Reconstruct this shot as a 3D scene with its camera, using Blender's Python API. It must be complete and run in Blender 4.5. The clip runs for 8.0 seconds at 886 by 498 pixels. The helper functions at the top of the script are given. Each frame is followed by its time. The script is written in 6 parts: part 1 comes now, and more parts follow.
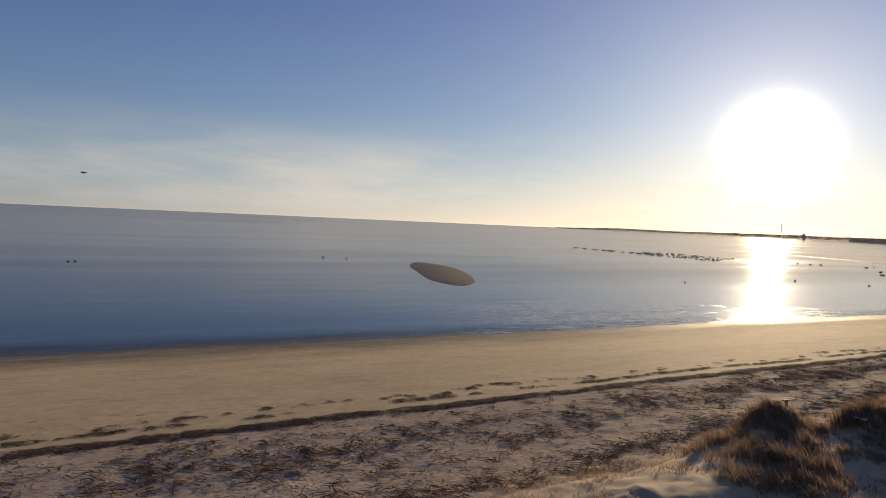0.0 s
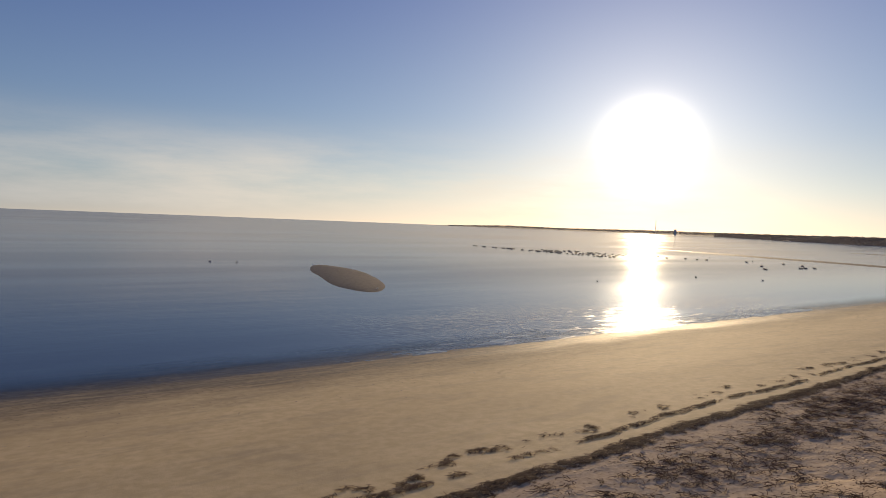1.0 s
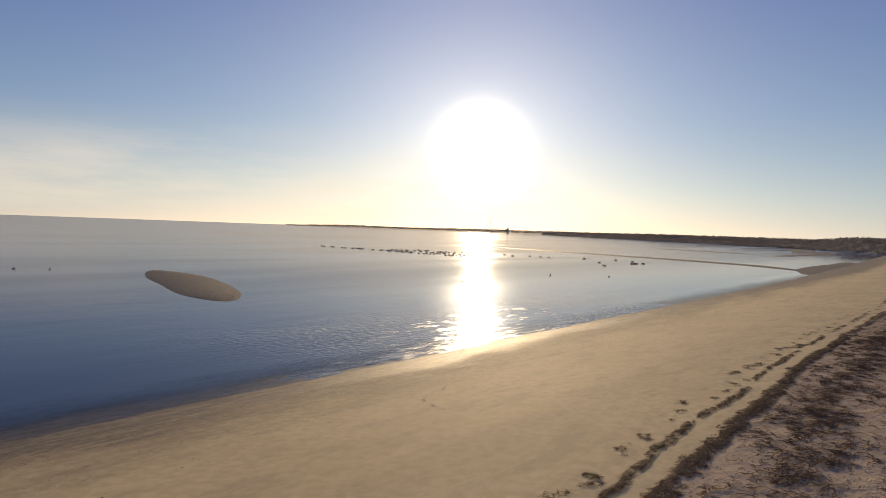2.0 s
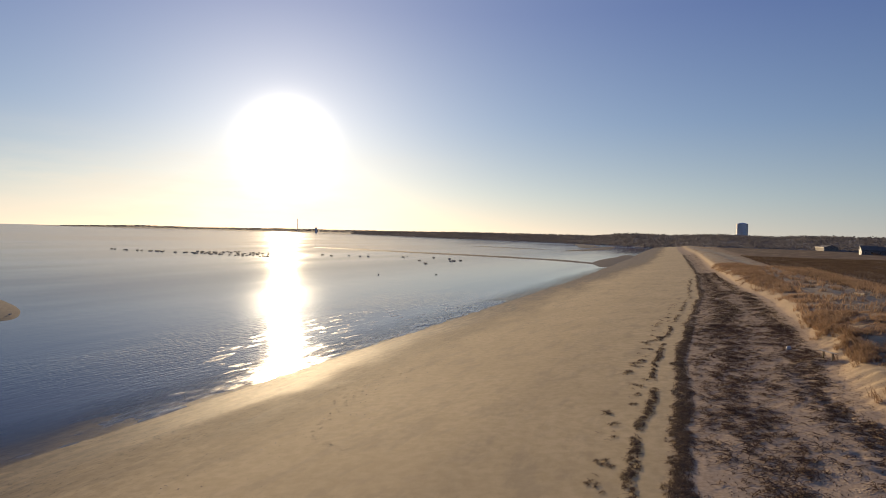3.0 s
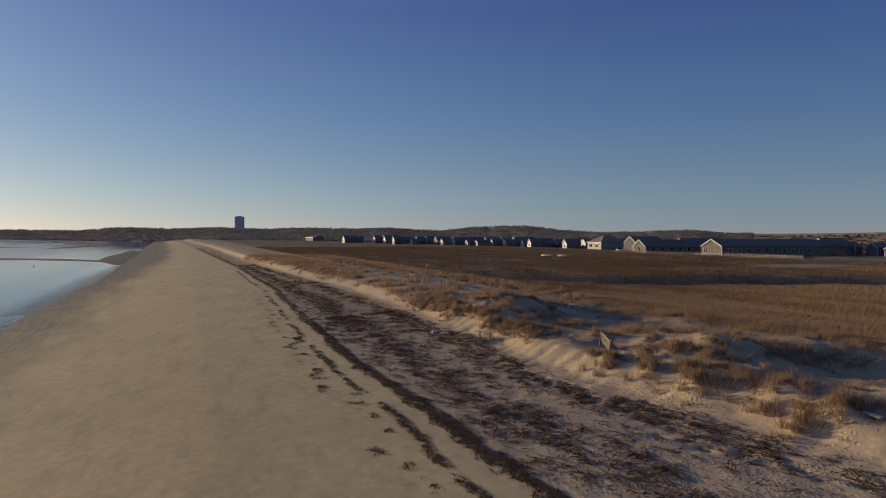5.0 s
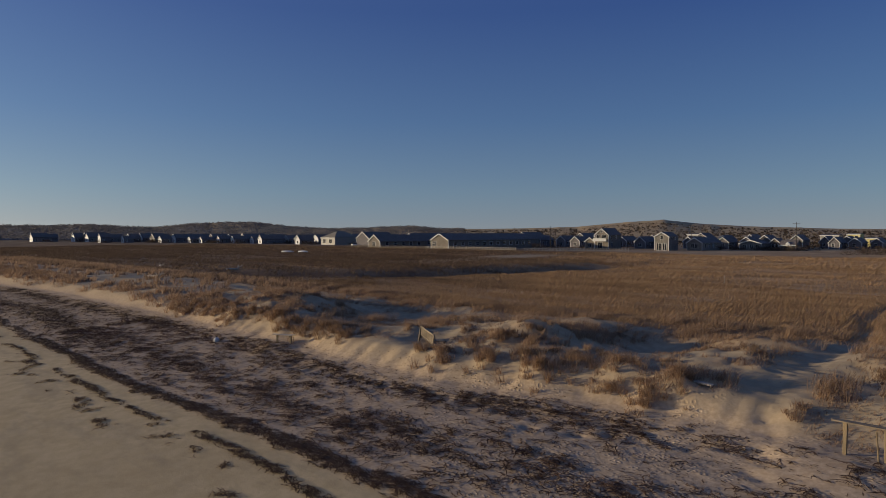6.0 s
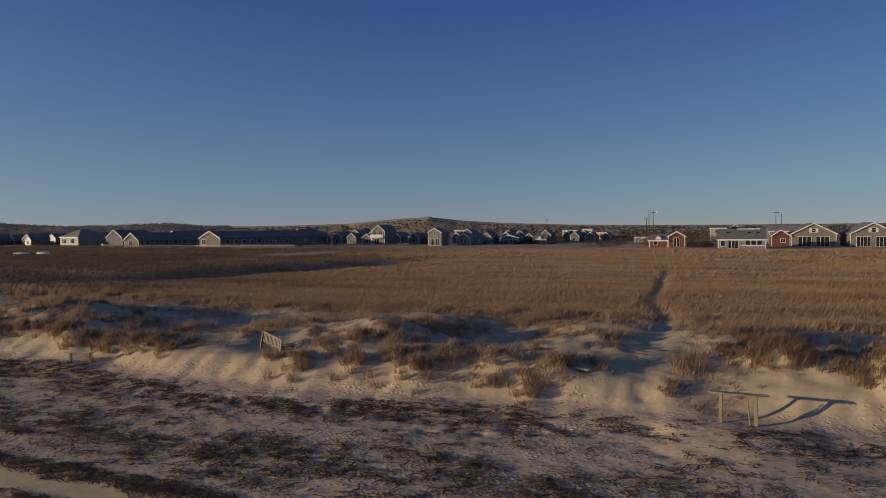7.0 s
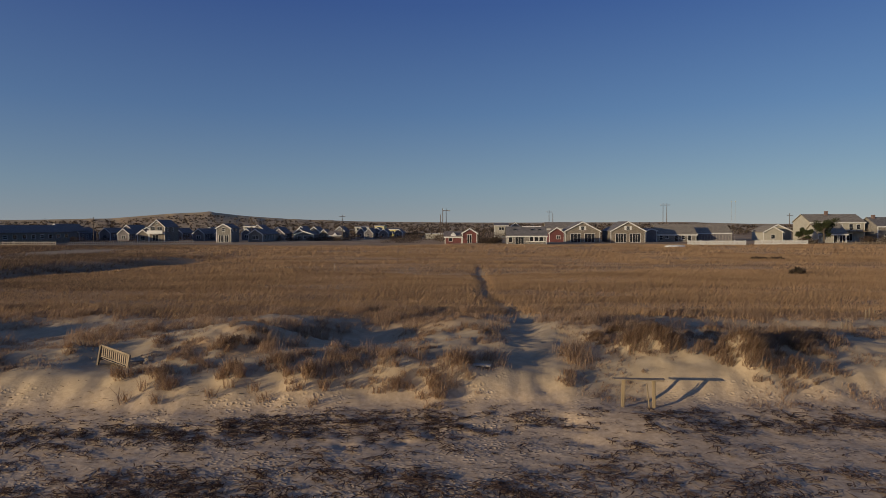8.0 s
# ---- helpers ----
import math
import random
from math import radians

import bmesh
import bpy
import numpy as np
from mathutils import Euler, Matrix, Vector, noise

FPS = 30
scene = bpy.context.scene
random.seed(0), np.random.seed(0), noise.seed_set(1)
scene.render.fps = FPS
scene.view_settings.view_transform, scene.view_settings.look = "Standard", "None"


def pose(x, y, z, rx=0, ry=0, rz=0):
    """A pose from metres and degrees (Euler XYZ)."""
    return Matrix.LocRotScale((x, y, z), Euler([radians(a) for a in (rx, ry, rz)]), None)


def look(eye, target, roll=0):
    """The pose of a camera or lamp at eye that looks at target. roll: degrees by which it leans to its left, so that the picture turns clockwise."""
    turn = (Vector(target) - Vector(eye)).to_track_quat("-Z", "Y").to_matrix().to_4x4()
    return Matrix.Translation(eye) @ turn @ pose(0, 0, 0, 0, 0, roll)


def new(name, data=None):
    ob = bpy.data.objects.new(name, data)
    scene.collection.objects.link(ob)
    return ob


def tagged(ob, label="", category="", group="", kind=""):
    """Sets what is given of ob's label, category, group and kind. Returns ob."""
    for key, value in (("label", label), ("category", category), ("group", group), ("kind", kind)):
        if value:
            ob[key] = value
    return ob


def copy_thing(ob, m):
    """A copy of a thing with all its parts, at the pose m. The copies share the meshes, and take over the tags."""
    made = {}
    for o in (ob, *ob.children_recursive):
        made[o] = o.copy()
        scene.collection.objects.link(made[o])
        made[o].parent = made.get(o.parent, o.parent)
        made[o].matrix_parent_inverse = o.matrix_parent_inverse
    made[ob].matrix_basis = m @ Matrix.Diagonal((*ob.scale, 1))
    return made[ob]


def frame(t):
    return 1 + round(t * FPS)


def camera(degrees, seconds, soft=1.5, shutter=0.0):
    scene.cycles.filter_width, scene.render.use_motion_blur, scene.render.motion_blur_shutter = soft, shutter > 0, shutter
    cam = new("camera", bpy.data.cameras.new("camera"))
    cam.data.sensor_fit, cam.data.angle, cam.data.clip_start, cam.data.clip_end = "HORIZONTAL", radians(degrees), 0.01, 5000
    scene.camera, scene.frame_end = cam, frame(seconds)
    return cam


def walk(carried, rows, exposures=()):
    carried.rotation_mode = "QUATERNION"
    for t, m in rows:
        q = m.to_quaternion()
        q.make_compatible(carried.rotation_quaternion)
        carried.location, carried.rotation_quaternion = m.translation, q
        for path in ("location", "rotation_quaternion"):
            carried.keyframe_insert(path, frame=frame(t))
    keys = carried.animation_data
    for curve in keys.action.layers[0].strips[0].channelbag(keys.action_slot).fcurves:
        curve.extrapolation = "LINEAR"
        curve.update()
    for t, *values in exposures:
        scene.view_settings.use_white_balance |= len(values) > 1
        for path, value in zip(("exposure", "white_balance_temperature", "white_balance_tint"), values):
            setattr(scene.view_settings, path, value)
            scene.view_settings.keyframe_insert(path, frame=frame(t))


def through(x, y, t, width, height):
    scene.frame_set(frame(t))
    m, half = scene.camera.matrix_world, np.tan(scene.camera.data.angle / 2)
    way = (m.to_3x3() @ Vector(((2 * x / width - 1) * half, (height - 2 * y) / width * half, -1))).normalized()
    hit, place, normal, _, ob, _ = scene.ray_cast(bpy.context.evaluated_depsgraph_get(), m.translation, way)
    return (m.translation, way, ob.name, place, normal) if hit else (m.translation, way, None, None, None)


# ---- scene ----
# ---------------------------------------------------------------- camera
cam = camera(70.1, 8.0, soft=0.75)
PATH = [
    (0, (2.765, 5.009, 6.242), (7.289, 13.916, 5.807), 2.52),
    (0.5, (4.198, 9.503, 6.312), (9.455, 18.000, 5.888), 2.24),
    (1, (4.808, 13.515, 6.334), (10.766, 21.536, 5.937), 2.21),
    (1.2, (4.963, 15.011, 6.331), (11.268, 22.763, 5.948), 2.21),
    (2.3, (6.180, 22.386, 6.214), (14.439, 28.016, 5.924), 1.92),
    (2.5, (6.570, 23.590, 6.178), (15.124, 28.761, 5.904), 1.81),
    (3, (7.826, 26.421, 6.071), (17.116, 30.114, 5.835), 1.51),
    (3.5, (9.453, 28.984, 5.948), (19.252, 30.970, 5.739), 1.19),
    (4, (11.370, 31.252, 5.815), (21.367, 31.356, 5.620), 0.89),
    (4.5, (13.466, 33.191, 5.676), (23.296, 31.365, 5.483), 0.62),
    (4.7, (14.329, 33.867, 5.621), (23.984, 31.270, 5.425), 0.53),
    (5.8, (19.020, 36.498, 5.339), (26.500, 29.865, 5.103), 0.06),
    (6, (19.830, 36.776, 5.295), (26.703, 29.516, 5.048), -0.03),
    (6.5, (21.779, 37.221, 5.199), (27.135, 28.780, 4.924), -0.25),
    (7, (23.640, 37.351, 5.130), (27.487, 28.125, 4.824), -0.43),
    (7.5, (25.476, 37.260, 5.092), (27.588, 27.491, 4.754), -0.44),
    (7.6, (25.848, 37.226, 5.089), (27.572, 27.382, 4.744), -0.40),
    (8, (27.382, 37.087, 5.093), (27.969, 27.112, 4.719), -0.06),
]
walk(cam, [(t, look(eye, target, roll)) for t, eye, target, roll in PATH],
     exposures=[(0.0, 0.56, 6950, 12), (2.5, 0.66, 7150, 12), (3.5, 0.64, 6950, 11), (4.5, 0.47, 6600, 9), (6.5, 0.27, 6050, 8), (8.0, 0.41, 6300, 8)])

# ---------------------------------------------------------------- world and sun
SUN_AZ, SUN_EL = 35.8, 7.4          # degrees, counter-clockwise from +x, and above the horizon
SUN_DIR = Vector((math.cos(radians(SUN_EL)) * math.cos(radians(SUN_AZ)),
                  math.cos(radians(SUN_EL)) * math.sin(radians(SUN_AZ)), math.sin(radians(SUN_EL))))


class Nodes:
    """A short way to wire shader nodes."""

    def __init__(self, tree):
        self.t = tree
        tree.nodes.clear()

    def n(self, kind, **kw):
        node = self.t.nodes.new("ShaderNode" + kind)
        for key, value in kw.items():
            if key == "op":
                node.operation = value
            elif key == "mix":
                node.data_type, node.blend_type = "RGBA", value
        return node

    def put(self, value, socket):
        if isinstance(value, (int, float)):
            socket.default_value = value
        elif isinstance(value, tuple):
            socket.default_value = value if len(value) == len(socket.default_value) else (*value, 1)
        else:
            self.t.links.new(value, socket)

    def math(self, op, a, b=None, c=None, clamp=False):
        node = self.n("Math", op=op)
        node.use_clamp = clamp
        for k, v in enumerate((a, b, c)):
            if v is not None:
                self.put(v, node.inputs[k])
        return node.outputs[0]

    def mix(self, fac, a, b, blend="MIX"):
        node = self.n("Mix", mix=blend)
        self.put(fac, node.inputs[0])
        self.put(a, node.inputs[6])
        self.put(b, node.inputs[7])
        return node.outputs[2]

    def noise(self, vec, scale, detail=3.0, rough=0.55, out=0):
        node = self.n("TexNoise")
        self.put(vec, node.inputs["Vector"])
        self.put(scale, node.inputs["Scale"])
        self.put(detail, node.inputs["Detail"])
        self.put(rough, node.inputs["Roughness"])
        return node.outputs[out]

    def step(self, value, lo, hi, to0=0.0, to1=1.0):
        node = self.n("MapRange")
        node.interpolation_type = "SMOOTHSTEP"
        for k, v in enumerate((value, lo, hi, to0, to1)):
            self.put(v, node.inputs[k])
        return node.outputs[0]

    def stretch(self, vec, sx, sy, sz):
        node = self.n("Mapping")
        self.put(vec, node.inputs["Vector"])
        node.inputs["Scale"].default_value = (sx, sy, sz)
        return node.outputs[0]

    def vmath(self, op, a, b=None, out=0):
        node = self.n("VectorMath", op=op)
        self.put(a, node.inputs[0])
        if b is not None:
            self.put(b, node.inputs[1])
        return node.outputs[out]


world = bpy.data.worlds.new("winter_sky")
scene.world = world
world.use_nodes = True
W = Nodes(world.node_tree)
ray_dir = W.vmath("NORMALIZE", W.n("TexCoord").outputs["Generated"])
sep = W.n("SeparateXYZ")
W.put(ray_dir, sep.inputs[0])
sky = W.n("TexSky")
sky.sky_type, sky.sun_disc = "NISHITA", False
sky.sun_elevation, sky.sun_rotation = radians(SUN_EL), radians(90 - SUN_AZ)
sky.air_density, sky.dust_density, sky.ozone_density, sky.altitude = 1.0, 0.3, 3.0, 0
SKY_POWER = 0.10
nishita = W.mix(1.0, sky.outputs[0], (SKY_POWER,) * 3, "MULTIPLY")
# clear winter air: pale grey-blue over the horizon, deep blue overhead
up = W.math("MAXIMUM", sep.outputs[2], 0.0)
ramp = W.n("ValToRGB")
W.put(W.math("POWER", up, 0.55), ramp.inputs[0])
ramp.color_ramp.elements[0].color = (0.28, 0.295, 0.31, 1)
ramp.color_ramp.elements[1].color = (0.034, 0.064, 0.190, 1)
for at, colour in ((0.22, (0.158, 0.225, 0.305)), (0.38, (0.076, 0.140, 0.278)), (0.54, (0.030, 0.068, 0.222)), (0.68, (0.034, 0.066, 0.205))):
    ramp.color_ramp.elements.new(at).color = (*colour, 1)
air = W.mix(0.82, nishita, ramp.outputs[0])
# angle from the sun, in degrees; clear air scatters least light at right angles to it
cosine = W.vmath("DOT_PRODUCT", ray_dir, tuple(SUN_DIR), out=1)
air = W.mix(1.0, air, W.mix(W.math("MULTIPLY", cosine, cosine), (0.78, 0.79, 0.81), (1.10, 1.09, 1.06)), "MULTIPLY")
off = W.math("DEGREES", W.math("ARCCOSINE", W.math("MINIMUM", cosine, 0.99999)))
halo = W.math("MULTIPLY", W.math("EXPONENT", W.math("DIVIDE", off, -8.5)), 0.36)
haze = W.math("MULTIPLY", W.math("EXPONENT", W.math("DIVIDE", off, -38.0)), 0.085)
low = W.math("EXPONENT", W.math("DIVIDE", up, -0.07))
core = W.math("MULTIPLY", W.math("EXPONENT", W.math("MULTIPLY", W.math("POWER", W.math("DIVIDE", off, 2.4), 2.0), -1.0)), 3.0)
# thin streaks of high cloud low in the sky on the seaward side
cloud_vec = W.vmath("ADD", W.stretch(ray_dir, 1.0, 1.0, 6.0), (2.3, 1.1, 0.6))
cloud = W.step(W.noise(cloud_vec, 2.6, 9.0, 0.62), 0.31, 0.74)
band = W.math("MULTIPLY", W.step(sep.outputs[2], -0.02, 0.02), W.step(sep.outputs[2], 0.16, 0.05))
side = W.step(W.vmath("DOT_PRODUCT", ray_dir, (0.19, 0.98, 0.0), out=1), 0.40, 0.85)
cloud = W.math("MULTIPLY", W.math("MULTIPLY", cloud, band), W.math("MULTIPLY", side, 0.68))
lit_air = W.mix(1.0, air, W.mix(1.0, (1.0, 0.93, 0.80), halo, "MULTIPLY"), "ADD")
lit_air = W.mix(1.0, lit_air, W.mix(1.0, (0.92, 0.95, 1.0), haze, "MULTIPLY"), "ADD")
lit_air = W.mix(1.0, lit_air, W.mix(1.0, (0.18, 0.14, 0.085), W.math("MULTIPLY", low, W.step(off, 75.0, 5.0)), "MULTIPLY"), "ADD")
lit_air = W.mix(cloud, lit_air, W.mix(W.step(off, 62.0, 22.0), (0.36, 0.365, 0.37), (0.60, 0.54, 0.46)))
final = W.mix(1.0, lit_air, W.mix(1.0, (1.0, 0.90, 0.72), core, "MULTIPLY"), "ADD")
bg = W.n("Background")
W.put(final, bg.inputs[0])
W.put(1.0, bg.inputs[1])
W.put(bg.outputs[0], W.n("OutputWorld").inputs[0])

lamp = bpy.data.lights.new("sun", "SUN")
lamp.energy, lamp.angle, lamp.color = 3.4, radians(0.6), (1.0, 0.78, 0.50)
sun = new("sun", lamp)
sun.matrix_world = look((0, 0, 60), Vector((0, 0, 60)) - SUN_DIR)

# ---------------------------------------------------------------- materials


def material(name):
    m = bpy.data.materials.new(name)
    m.use_nodes = True
    k = Nodes(m.node_tree)
    b = k.n("BsdfPrincipled")
    k.put(b.outputs[0], k.n("OutputMaterial").inputs[0])
    return m, k, b


def bump(k, b, height, strength, distance):
    node = k.n("Bump")
    k.put(height, node.inputs["Height"])
    node.inputs["Strength"].default_value, node.inputs["Distance"].default_value = strength, distance
    k.put(node.outputs[0], b.inputs["Normal"])


def plain(name, colour, rough=0.7, metal=0.0, vary=0.25, scale=3.0, grain=0.2, stretch=(1, 1, 1)):
    """Painted or weathered surface with stains and grain."""
    m, k, b = material(name)
    where = k.stretch(k.n("TexCoord").outputs["Object"], *stretch)
    big, fine = k.noise(where, scale, 4.0), k.noise(where, scale * 9, 3.0)
    dark = tuple(c * (1 - vary) for c in colour)
    light = tuple(min(1.0, c * (1 + 0.5 * vary)) for c in colour)
    c = k.mix(k.step(big, 0.3, 0.7), dark, light)
    rnd = k.n("ObjectInfo").outputs["Random"]
    c = k.mix(k.math("MULTIPLY", rnd, vary * 0.6), c, dark)
    c = k.mix(k.math("MULTIPLY", k.step(fine, 0.55, 0.8), grain), c, tuple(v * 0.4 for v in colour))
    k.put(c, b.inputs["Base Color"])
    k.put(rough, b.inputs["Roughness"])
    k.put(metal, b.inputs["Metallic"])
    bump(k, b, fine, 0.35, 0.01)
    return m


def shingles(name, colour, course=0.14, vary=0.35):
    """Rows of weathered wooden or asphalt shingles, at real size."""
    m, k, b = material(name)
    where = k.n("TexCoord").outputs["Object"]
    parts = k.n("SeparateXYZ")
    k.put(where, parts.inputs[0])
    comb = k.n("CombineXYZ")
    k.put(k.math("ADD", parts.outputs[0], parts.outputs[1]), comb.inputs[0])
    k.put(parts.outputs[2], comb.inputs[1])
    brick = k.n("TexBrick")
    k.put(comb.outputs[0], brick.inputs["Vector"])
    brick.inputs["Scale"].default_value = 1.0
    brick.inputs["Brick Width"].default_value, brick.inputs["Row Height"].default_value = course * 1.3, course
    brick.inputs["Mortar Size"].default_value = 0.012
    brick.inputs["Color1"].default_value = (*(c * (1 - vary) for c in colour), 1)
    brick.inputs["Color2"].default_value = (*(min(1, c * (1 + vary)) for c in colour), 1)
    brick.inputs["Mortar"].default_value = (*(c * 0.45 for c in colour), 1)
    stain = k.step(k.noise(where, 0.6, 5.0), 0.3, 0.75)
    c = k.mix(k.math("MULTIPLY", stain, 0.35), brick.outputs[0], tuple(v * 0.62 for v in colour))
    k.put(c, b.inputs["Base Color"])
    k.put(0.85, b.inputs["Roughness"])
    bump(k, b, brick.outputs["Fac"], 0.4, 0.02)
    return m


def blades(name, tones, rough=0.75, through=0.25):
    """Dry leaves, blades and strands: every one takes a tone of its own."""
    m, k, b = material(name)
    rnd = k.n("NewGeometry").outputs["Random Per Island"]
    r = k.n("ValToRGB")
    k.put(rnd, r.inputs[0])
    r.color_ramp.elements[0].color, r.color_ramp.elements[1].color = (*tones[0], 1), (*tones[-1], 1)
    for i, tone in enumerate(tones[1:-1], 1):
        r.color_ramp.elements.new(i / (len(tones) - 1)).color = (*tone, 1)
    patch = k.noise(k.stretch(k.n("TexCoord").outputs["Object"], 0.35, 1.0, 1.0), 0.22, 5.0)
    c = k.mix(k.math("MULTIPLY", k.step(patch, 0.35, 0.7), 0.45), r.outputs[0], tuple(v * 0.55 for v in tones[0]))
    k.put(c, b.inputs["Base Color"])
    k.put(rough, b.inputs["Roughness"])
    b.inputs["Specular IOR Level"].default_value = 0.15
    if through:
        t = k.n("BsdfTranslucent")
        k.put(c, t.inputs[0])
        mixer = k.n("MixShader")
        mixer.inputs[0].default_value = through
        k.put(b.outputs[0], mixer.inputs[1])
        k.put(t.outputs[0], mixer.inputs[2])
        for node in k.t.nodes:
            if node.bl_idname == "ShaderNodeOutputMaterial":
                k.put(mixer.outputs[0], node.inputs[0])
    return m


def ground_material():
    m, k, b = material("beach_sand")
    where = k.n("TexCoord").outputs["Object"]

    def mask(name):
        a = k.n("Attribute")
        a.attribute_name = name
        return a.outputs["Fac"]

    fine, mid, big = k.noise(where, 38.0, 2.0), k.noise(where, 2.3, 5.0), k.noise(where, 0.13, 4.0)
    sand = k.mix(k.step(mid, 0.3, 0.72), (0.50, 0.378, 0.200), (0.61, 0.468, 0.260))
    sand = k.mix(k.math("MULTIPLY", k.step(big, 0.35, 0.7), 0.4), sand, (0.42, 0.315, 0.168))
    sand = k.mix(k.math("MULTIPLY", k.step(fine, 0.58, 0.72), 0.35), sand, (0.20, 0.15, 0.10))
    sand = k.mix(k.math("MULTIPLY", k.step(k.noise(k.stretch(where, 0.35, 1.0, 1.0), 0.8, 6.0, 0.65), 0.48, 0.66), 0.40), sand, (0.33, 0.26, 0.16))
    # wind-blown dune sand
    blown = k.mix(k.step(mid, 0.3, 0.72), (0.36, 0.278, 0.172), (0.45, 0.352, 0.225))
    sand = k.mix(mask("dune"), sand, blown)
    # upper beach: greyer, trodden sand
    trod = k.mix(k.step(k.noise(where, 7.0, 6.0), 0.30, 0.74), (0.40, 0.298, 0.195), (0.54, 0.415, 0.285))
    c = k.mix(mask("trod"), sand, trod)
    # damp lower beach, streaked along the shore
    streak = k.noise(k.stretch(where, 0.25, 1.3, 1.0), 1.6, 5.0)
    wet = k.math("MULTIPLY", mask("wet"), k.step(streak, 0.25, 0.62, 0.62, 1.0), clamp=True)
    c = k.mix(wet, c, k.mix(k.step(mid, 0.35, 0.65), (0.125, 0.098, 0.066), (0.18, 0.142, 0.098)))
    pebbles = k.math("MULTIPLY", k.step(k.noise(k.stretch(where, 0.6, 1.6, 1.0), 5.0, 6.0), 0.56, 0.68), mask("wet"))
    c = k.mix(k.math("MULTIPLY", pebbles, 0.75), c, (0.06, 0.045, 0.03))
    # marsh turf: dead straw and dark peat
    turf = k.mix(k.step(k.noise(k.stretch(where, 0.20, 0.42, 1.0), 0.8, 6.0), 0.32, 0.68), (0.30, 0.20, 0.112), (0.52, 0.37, 0.215))
    turf = k.mix(k.math("MULTIPLY", k.step(k.noise(where, 3.4, 4.0), 0.5, 0.75), 0.55), turf, (0.18, 0.118, 0.068))
    turf = k.mix(k.math("MULTIPLY", mask("heath"), k.step(k.noise(k.stretch(where, 0.15, 0.5, 1.0), 0.3, 4.0), 0.25, 0.6, 0.45, 0.9)), turf, (0.15, 0.10, 0.066))
    straw = k.math("MULTIPLY", mask("straw"), k.step(mid, 0.15, 0.5, 0.55, 1.0), clamp=True)
    c = k.mix(straw, c, turf)
    # seaweed litter worked into the sand
    litter = k.step(k.math("ADD", k.math("MULTIPLY", mask("wrack"), 0.42), k.math("MULTIPLY", k.math("SUBTRACT", k.noise(k.stretch(where, 0.55, 1.5, 1.0), 7.5, 7.0, 0.70), 0.5), 2.6)), 0.46, 0.66)
    c = k.mix(k.math("MULTIPLY", litter, 0.85), c, k.mix(fine, (0.085, 0.054, 0.040), (0.16, 0.105, 0.076)))
    k.put(c, b.inputs["Base Color"])
    # firm and damp sand has a dull sheen against the light; loose sand and litter have none
    firm = k.math("MULTIPLY", k.math("SUBTRACT", 1.0, mask("trod")), k.math("SUBTRACT", 1.0, straw))
    k.put(k.math("SUBTRACT", k.math("SUBTRACT", 0.95, k.math("MULTIPLY", firm, 0.06)), k.math("MULTIPLY", k.math("POWER", k.math("MINIMUM", mask("wet"), 1.0), 6.0), 0.18)), b.inputs["Roughness"])
    k.put(k.math("ADD", k.math("ADD", 0.04, k.math("MULTIPLY", firm, 0.09)), k.math("MULTIPLY", k.math("POWER", k.math("MINIMUM", mask("wet"), 1.0), 6.0), 0.02)), b.inputs["Specular IOR Level"])
    relief = k.math("ADD", k.math("MULTIPLY", k.noise(where, 9.0, 4.0), 0.45), k.math("MULTIPLY", fine, 0.25))
    relief = k.math("ADD", relief, k.math("MULTIPLY", k.math("MULTIPLY", k.noise(where, 6.5, 4.0), 0.25), mask("trod")))
    # old footprints, thickest where people climb the dune
    cells = k.n("TexVoronoi")
    k.put(k.stretch(where, 4.2, 6.0, 1.0), cells.inputs["Vector"])
    cells.inputs["Scale"].default_value = 1.0
    worn = k.step(k.noise(k.stretch(where, 0.5, 1.0, 1.0), 0.7, 3.0), 0.44, 0.60)
    pits = k.math("SUBTRACT", k.math("MULTIPLY", k.step(cells.outputs["Distance"], 0.16, 0.34), 1.0), k.math("MULTIPLY", k.step(cells.outputs["Distance"], 0.34, 0.6), 0.4))
    relief = k.math("ADD", relief, k.math("MULTIPLY", k.math("MULTIPLY", pits, worn), k.math("MULTIPLY", mask("trod"), 1.2)))
    bump(k, b, relief, 0.5, 0.03)
    return m


